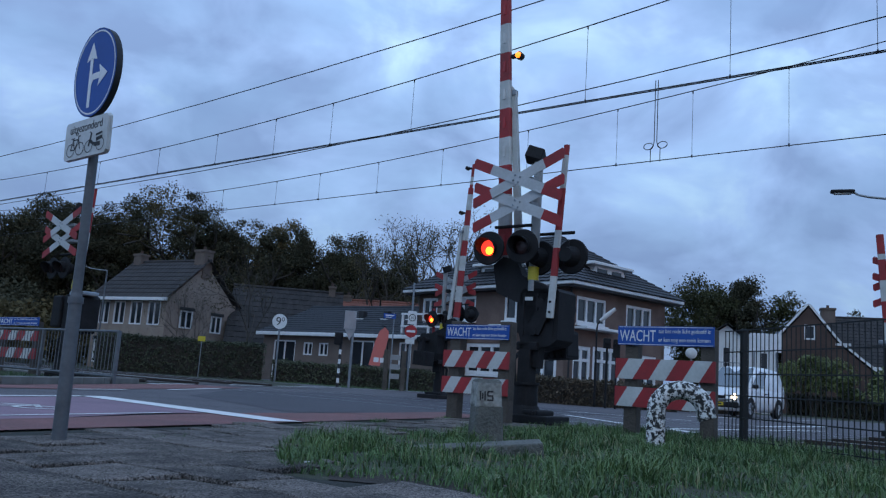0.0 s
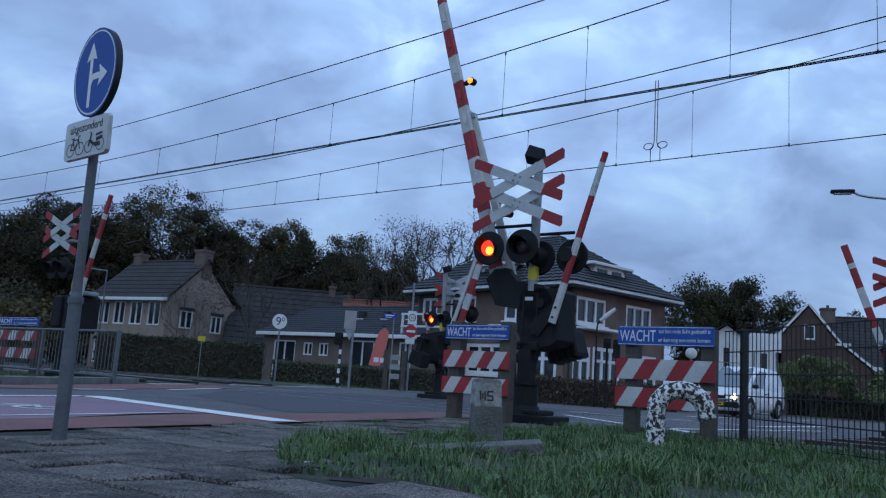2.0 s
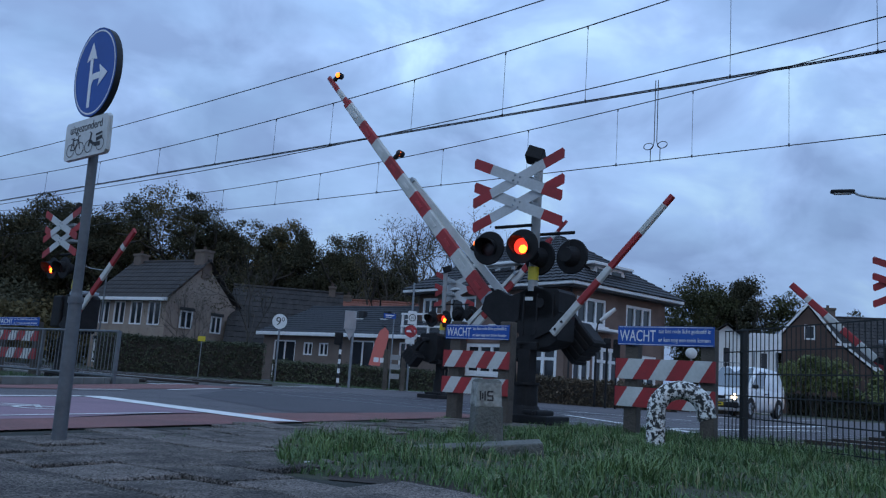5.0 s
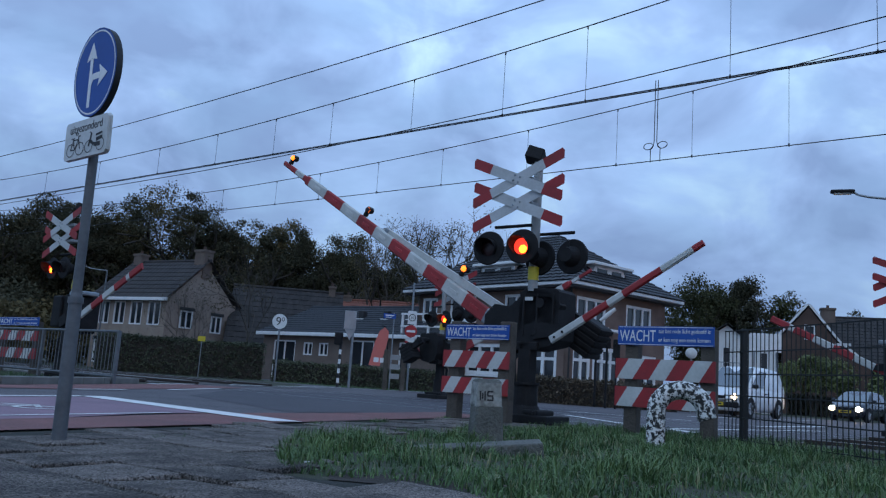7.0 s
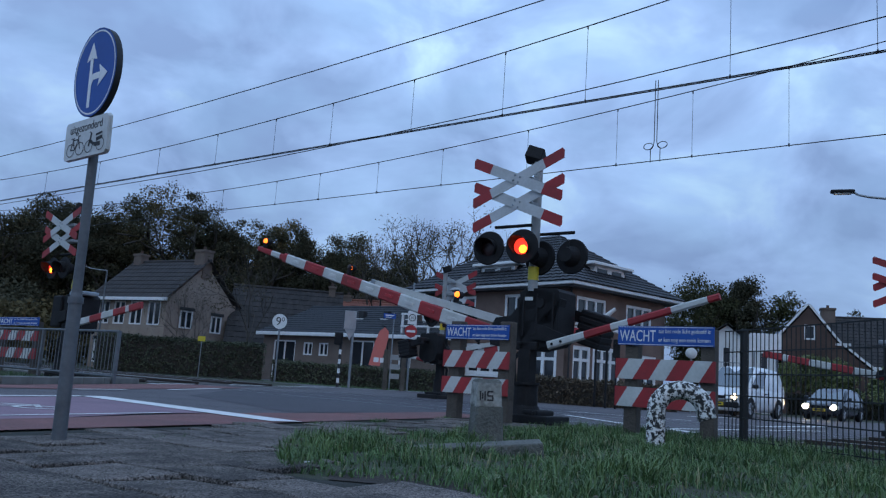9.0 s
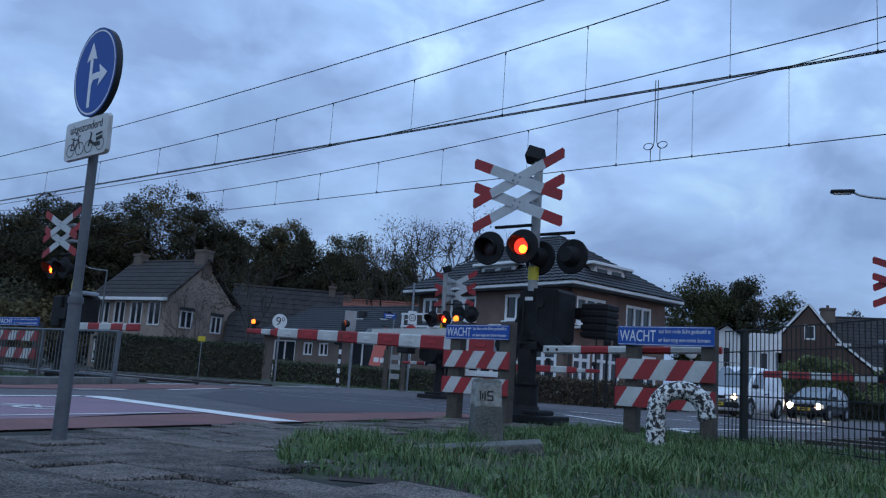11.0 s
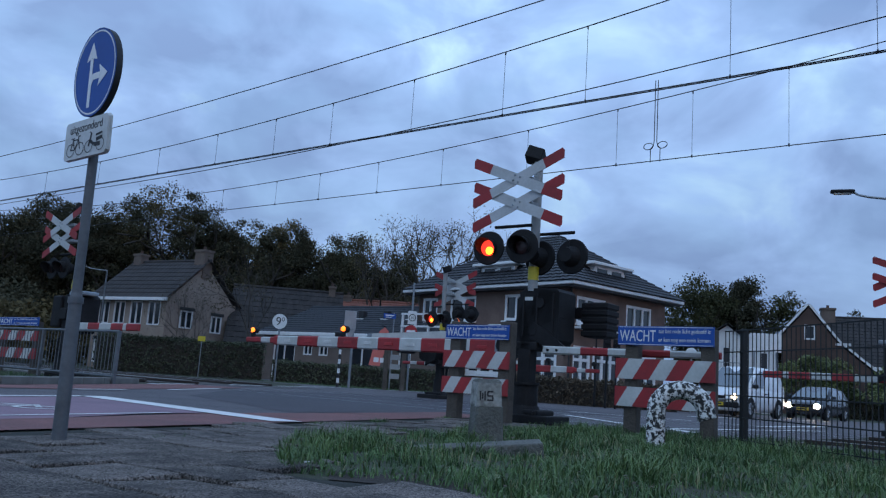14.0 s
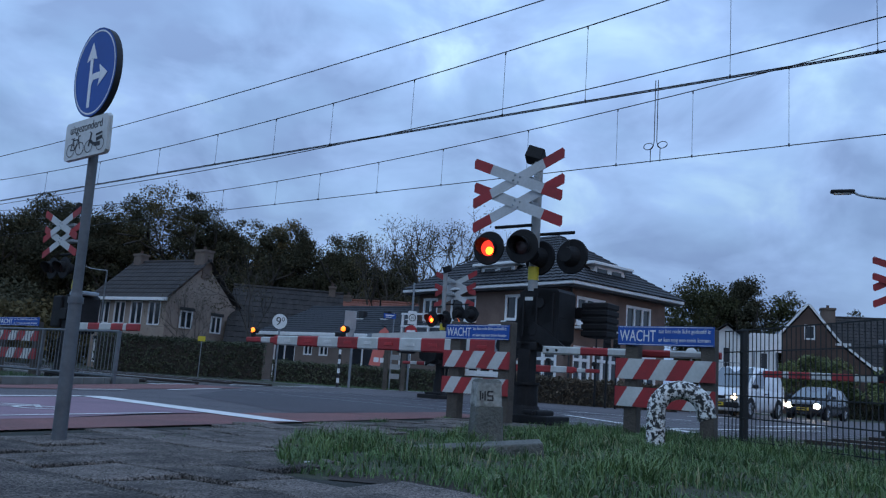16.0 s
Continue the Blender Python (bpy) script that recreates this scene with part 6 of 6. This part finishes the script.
for z in (0.35, 0.95):
    part("crossbar", Shape().box((0.4, -0.05, z), (2.5, 0.06, 0.09)), "trim", tr)


def street_lamp(m, h, reach, label):
    root = thing("street_lamp", m, label, "street lamp", "street lamps")
    part("pole", Shape().rod((0, 0, 0), (0, 0, h * 0.35), 0.013 * h, 0.0125 * h, 14).rod((0, 0, h * 0.35), (0, 0, h), 0.01 * h, 0.0075 * h, 14), "galv_dark", root)
    pts = [(0, 0, h)] + [(-reach * math.sin(a), 0, h + 0.22 * (1 - math.cos(a))) for a in (0.3, 0.6, 0.9, 1.2, 1.57)]
    part("arm", Shape().path(pts, 0.03, 8), "galv", root)
    hd = Shape()
    e = Vector(pts[-1])
    hd.box((e.x - 0.24, 0, e.z + 0.01), (0.55, 0.2, 0.09), bevel=0.035)
    head = part("head", hd, "black" if reach > 1 else "bin_grey", root, "flat lamp head")
    part("cover", Shape().box((e.x - 0.24, 0, e.z - 0.045), (0.4, 0.14, 0.03), bevel=0.01), "lamp_pale", head)


street_lamp(pose(11.4, 19.3, 0, 0, 0, -22), 5.55, 1.55, "curved street lamp arm with a dark flat head")
gl = thing("garden_lamp", pose(5.57, 29.2, 0), "thin dark lamp post with a tilted pale head", "street lamp", "street lamps")
part("pole", Shape().rod((0, 0, 0), (0, 0, 2.7), 0.04, 0.03, 10).path([(0, 0, 2.68), (0.02, 0, 2.86), (0.12, 0, 3.02)], 0.028, 8), "black", gl)
part("head", Shape().rod((0.1, 0, 2.98), (0.3, 0, 3.16), 0.05, 0.085, 12).rod((0.3, 0, 3.16), (0.62, 0, 3.44), 0.085, 0.06, 12), "lamp_pale", gl, "pale lamp head")
for k, (x, z0, z1, w) in enumerate(((5.6, 1.95, 2.28, 0.24), (5.92, 1.66, 2.26, 0.22))):
    sbx = thing("signal_head", pose(x, 27.5, 0), "small dark signal box on a post", "signal", "small signals by the far path")
    part("post", Shape().rod((0, 0, 0), (0, 0, z0 + 0.02), 0.035, n=10), "black", sbx)
    part("box", Shape().box((0, 0, (z0 + z1) / 2), (w, 0.16, z1 - z0), bevel=0.03).rod((0, -0.08, z1 - 0.13), (0, -0.15, z1 - 0.13), 0.07, n=12), "black", sbx)
street_lamp(pose(-20.9, 52.0, 0, 0, 0, 0), 6.0, 1.4, "distant street lamp beside the old house")

# white satellite bowl behind the barricade and small posts by the hedge
dish = thing("satellite_dish", pose(8.5, 27.9, 0), "small white dish on a post by the hedge", "dish")
part("post", Shape().rod((0, 0, 0), (0, 0, 1.8), 0.03, n=8), "galv", dish)
bm = bmesh.new()
bmesh.ops.create_uvsphere(bm, u_segments=20, v_segments=12, radius=0.2)
part("bowl", Shape().from_bm(bm, 0, Matrix.Translation((0, 0, 2.0)) @ Matrix.Diagonal((1, 0.45, 0.9, 1))), "lamp_pale", dish, smooth=True)


# ---- drifting clouds: a thin far sheet ----
def cloud_sheet():
    m = bpy.data.materials.new("thin_cloud")
    m.use_nodes = True
    nt = m.node_tree
    nt.nodes.clear()
    out = nt.nodes.new("ShaderNodeOutputMaterial")
    em, tp, mx = nt.nodes.new("ShaderNodeEmission"), nt.nodes.new("ShaderNodeBsdfTransparent"), nt.nodes.new("ShaderNodeMixShader")
    co = nt.nodes.new("ShaderNodeTexCoord")
    mp = nt.nodes.new("ShaderNodeMapping")
    mp.inputs["Scale"].default_value = (1, 1, 1.7)
    nt.links.new(co.outputs["Object"], mp.inputs[0])
    n1, n2 = nt.nodes.new("ShaderNodeTexNoise"), nt.nodes.new("ShaderNodeTexNoise")
    n1.inputs["Scale"].default_value, n1.inputs["Detail"].default_value, n1.inputs["Roughness"].default_value = 0.0034, 5.0, 0.52
    n2.inputs["Scale"].default_value, n2.inputs["Detail"].default_value = 0.0060, 4.0
    n1.inputs["Distortion"].default_value = 0.4
    nt.links.new(mp.outputs[0], n1.inputs["Vector"])
    nt.links.new(mp.outputs[0], n2.inputs["Vector"])
    r1 = nt.nodes.new("ShaderNodeValToRGB")
    e = r1.color_ramp.elements
    e[0].position, e[0].color = 0.40, (0.21, 0.32, 0.57, 1)
    e[1].position, e[1].color = 0.72, (0.55, 0.81, 0.98, 1)
    k = e.new(0.56)
    k.color = (0.33, 0.50, 0.84, 1)
    nt.links.new(n1.outputs["Fac"], r1.inputs[0])
    sep = nt.nodes.new("ShaderNodeSeparateXYZ")
    nt.links.new(co.outputs["Object"], sep.inputs[0])
    rise = nt.nodes.new("ShaderNodeMapRange")
    rise.inputs["From Min"].default_value, rise.inputs["From Max"].default_value = 0.0, 750.0
    rise.inputs["To Min"].default_value, rise.inputs["To Max"].default_value = 0.86, 1.36
    nt.links.new(sep.outputs["Z"], rise.inputs["Value"])
    nt.links.new(r1.outputs[0], em.inputs["Color"])
    nt.links.new(rise.outputs[0], em.inputs["Strength"])
    r2 = nt.nodes.new("ShaderNodeValToRGB")
    r2.color_ramp.elements[0].position, r2.color_ramp.elements[0].color = 0.30, (0.35, 0.35, 0.35, 1)
    r2.color_ramp.elements[1].position, r2.color_ramp.elements[1].color = 0.60, (0.9, 0.9, 0.9, 1)
    nt.links.new(n2.outputs["Fac"], r2.inputs[0])
    nt.links.new(r2.outputs[0], mx.inputs[0])
    nt.links.new(tp.outputs[0], mx.inputs[1])
    nt.links.new(em.outputs[0], mx.inputs[2])
    nt.links.new(mx.outputs[0], out.inputs[0])
    M["cloud"] = m
    sh = Shape()
    R, na, ne = 1500.0, 40, 14
    vs = []
    for j in range(ne + 1):
        el = radians(1 + 46 * j / ne)
        for i in range(na + 1):
            az = radians(-60 + 120 * i / na)
            vs.append((R * math.cos(el) * math.sin(az), R * math.cos(el) * math.cos(az), R * math.sin(el)))
    fs = [(j * (na + 1) + i, j * (na + 1) + i + 1, (j + 1) * (na + 1) + i + 1, (j + 1) * (na + 1) + i) for j in range(ne) for i in range(na)]
    sh.add(vs, fs)
    return solo("backdrop", sh, "cloud", None, "thin drifting blue grey evening clouds", "clouds", kind="structure", smooth=True)


CLOUDS = cloud_sheet()


# ---- grass and paving ----
def inside(x, y, poly):
    c = False
    j = len(poly) - 1
    for i in range(len(poly)):
        if (poly[i][1] > y) != (poly[j][1] > y) and x < (poly[j][0] - poly[i][0]) * (y - poly[i][1]) / (poly[j][1] - poly[i][1]) + poly[i][0]:
            c = not c
        j = i
    return c


GRASS = [(2.78, 3.05), (3.41, 3.82), (4.05, 4.4), (5.06, 4.85), (6.54, 4.98), (8.6, 5.5), (10.8, 4.9), (11.0, 3.0), (9.6, 1.0), (9.3, -3), (6, -4), (2.2, -1.5), (2.3, 0.6), (2.8, 1.8), (3.1, 2.35), (2.95, 2.7)]


def grass(name, n, hmin, hmax, wid, seed, material, label, poly, tuft=1.0, gate=-0.28, stray=0.25):
    rng = np.random.default_rng(seed)
    xs, ys = [q[0] for q in poly], [q[1] for q in poly]
    pts = []
    while len(pts) < n:
        s, r = rng.uniform(min(xs), max(xs)), rng.uniform(min(ys), max(ys))
        if inside(s, r, poly):
            k = noise.noise((s * 1.6, r * 1.6, seed)) + 0.75 * noise.noise((s * 5.5, r * 5.5, 3.0))
            if k > gate or rng.uniform() < stray:
                pts.append((s, r, 0.75 + tuft * max(-0.6, k)))
    a = np.array(pts)
    px = UX * a[:, 0] - UY * a[:, 1]
    py = UY * a[:, 0] + UX * a[:, 1]
    h = rng.uniform(hmin, hmax, n) * a[:, 2]
    th = rng.uniform(0, 2 * np.pi, n)
    lean = rng.uniform(0.15, 1.25, n) * h
    w = wid * rng.uniform(0.6, 1.3, n)
    dx, dy = np.cos(th), np.sin(th)
    qx, qy = -dy * w, dx * w
    z0 = np.zeros(n)
    vs = np.stack([np.stack([px - qx, py - qy, z0], 1), np.stack([px + qx, py + qy, z0], 1),
                   np.stack([px + qx * 0.8 + dx * lean * 0.35, py + qy * 0.8 + dy * lean * 0.35, h * 0.6], 1), np.stack([px - qx * 0.8 + dx * lean * 0.35, py - qy * 0.8 + dy * lean * 0.35, h * 0.6], 1),
                   np.stack([px + dx * lean, py + dy * lean, h * (1.0 - 0.28 * (lean / h) ** 2)], 1)], 1).reshape(-1, 3)
    k = (np.arange(n) * 5)[:, None]
    fs = (k + np.array([0, 1, 2, 3])).tolist() + (k + np.array([3, 2, 4])).tolist()
    me = bpy.data.meshes.new(name)
    me.from_pydata(vs.tolist(), [], fs)
    me.materials.append(M[material])
    return tagged(new(name, me), label, "grass", kind="stuff")


grass("grass", 95000, 0.025, 0.09, 0.0032, 5, "grass", "rough green grass on the verge", GRASS)
grass("grass", 16000, 0.06, 0.145, 0.0036, 5, "grass_bright", "taller bright green tufts on the verge", GRASS, 0.8, 0.22, 0.004)
grass("grass", 6000, 0.03, 0.11, 0.003, 6, "dry_grass", "pale dry blades among the grass", GRASS)
grass("grass", 5000, 0.04, 0.12, 0.004, 7, "grass", "grass behind the far kerb", [(6.1, 13.2), (10.4, 16.9), (9.9, 24), (4, 20)])
grass("grass", 5000, 0.04, 0.1, 0.006, 8, "grass", "grass strip along the far hedges", [(24.5, 23.6), (33, 24), (33, 28), (25, 32)])

TILES = [(-1.5, 2.0), (-1.5, 3.9), (0.5, 4.42), (2.5, 5.12), (5.1, 5.78), (9.3, 6.88), (9.35, 5.7), (6.6, 5.1), (5.0, 4.95), (4.0, 4.5), (3.4, 3.9), (2.7, 3.1), (2.72, 2.75), (2.9, 2.4), (2.75, 2.1), (1.8, 0.9)]


def paving():
    root = thing("pavement", rail_pose(0, 0), "uneven worn grey concrete paving with dark joints", "pavement", kind="structure")
    T = 0.4
    meshes = []
    for k in range(4):
        sh = Shape().box((0, 0, 0), (T - 0.02, T * 1.25 - 0.02, 0.06), bevel=0.008)
        for v in sh.v:
            v.z += 0.006 * noise.noise((v.x * 3 + k, v.y * 3, 1.0))
        meshes.append(sh.mesh("paving_slab", ["tile"]))
    n = 0
    for i in range(-5, 25):
        for j in range(0, 20):
            s, r = i * T, j * T * 1.25 + (0.25 if i % 2 else 0)
            if inside(s, r + 0.2, TILES) and n < 300:
                part("paving_slab", meshes[(i * 7 + j * 3) % 4], None, root, m=pose(s, r, -0.008 + random.uniform(-0.006, 0.006), random.uniform(-1.6, 1.6), random.uniform(-1.6, 1.6), random.uniform(-1.2, 1.2)))
                n += 1


paving()
lf = thing("litter_scrap", pose(-0.62, 4.3, 0.03, 0, 0, 30), "small white paper scrap at the grass edge", "litter")
part("scrap", Shape().prism([(0, 0), (0.03, 0.005), (0.034, 0.02), (0.006, 0.022)], 0.006), "sign_white", lf)


def fallen_leaves():
    """Small dead leaves and grit scattered over the paving and the road edge."""
    rng = np.random.default_rng(77)
    sh = Shape()
    k = 0
    while k < 420:
        s, r = rng.uniform(0.5, 10), rng.uniform(1.5, 7.2)
        if not (inside(s, r, TILES) or inside(s, r, GRASS)):
            continue
        c = plan(s, r, 0.036 if inside(s, r, TILES) else 0.05)
        a, L = rng.uniform(0, 6.28), rng.uniform(0.008, 0.026)
        d, n = Vector((math.cos(a), math.sin(a), rng.uniform(-0.2, 0.3))) * L, Vector((-math.sin(a), math.cos(a), rng.uniform(-0.3, 0.3))) * L * 0.6
        sh.add([c - d, c - n, c + d, c + n], [(0, 1, 2, 3)])
        k += 1
    solo("fallen_leaf_litter", sh, "hedge_brown", None, "scattered small brown fallen leaves", "leaf litter", kind="stuff")


fallen_leaves()
for k, (s, r) in enumerate([(5.6, 5.62), (6.9, 6.15), (8.9, 6.7), (9.1, 6.0), (9.9, 5.9), (10.5, 6.5), (7.9, 5.55), (3.2, 4.6), (4.6, 5.45)]):
    grass("grass", 130, 0.02, 0.07, 0.003, 30 + k, "grass", "weed tuft in a paving joint", [(s - 0.16, r - 0.1), (s + 0.16, r - 0.06), (s + 0.1, r + 0.08), (s - 0.14, r + 0.1)])


# ---- movement ----
def flashing(phase):
    """Poses of a two-faced lens that turns its lit or its dark side to the front."""
    rows = []
    if phase is None:
        return [(0.0, 180.0), (16.0, 180.0)]
    lit0 = 1 if phase == 0 else 0
    state = lit0
    rows.append((0.0, 0.0 if state else 180.0))
    # one lamp lights just before the other goes out; each turn takes a tenth of a second
    turns = sorted([0.325 + 0.658 * k for k in range(24)] + [(0.622 if phase else 0.590) + 0.658 * k for k in range(24)])
    for t in turns:
        n = round(t * 30) - 1
        beat = 15 * round(t * 2)
        if n < beat < n + 3:
            n = beat if t * 30 > beat else beat - 3
        if n < 476:
            a0 = rows[-1][1]
            for i in range(4):
                rows.append(((n + i) / 30.0, a0 + 60.0 * i))
    rows.append((16.0, rows[-1][1]))
    return rows


def motions():
    for ob, at, sign, pace in MOVING:
        walk(ob, [(t, pose(*at, sign * max(0.0, 86.5 - pace * (86.5 - a)), 0, 0)) for t, a in BOOM])
    for ob, phase in LENSES:
        walk(ob, [(t, pose(0, 0, 0, 0, 0, a)) for t, a in flashing(phase)])
    for ob, at, phase in BLINKS:
        walk(ob, [(t, pose(*at, 0, 0, a)) for t, a in flashing(phase)])
    walk(CAR, [(t, pose(x, y, 0, 0, 0, a)) for t, x, y, a in CAR_ROWS])
    walk(CLOUDS, [(0.0, pose(0, 0, 0, 0, 0, 0)), (8.0, pose(0, 0, 0, 0, 0, -1.6)), (16.0, pose(0, 0, 0, 0, 0, -3.2))])


motions()
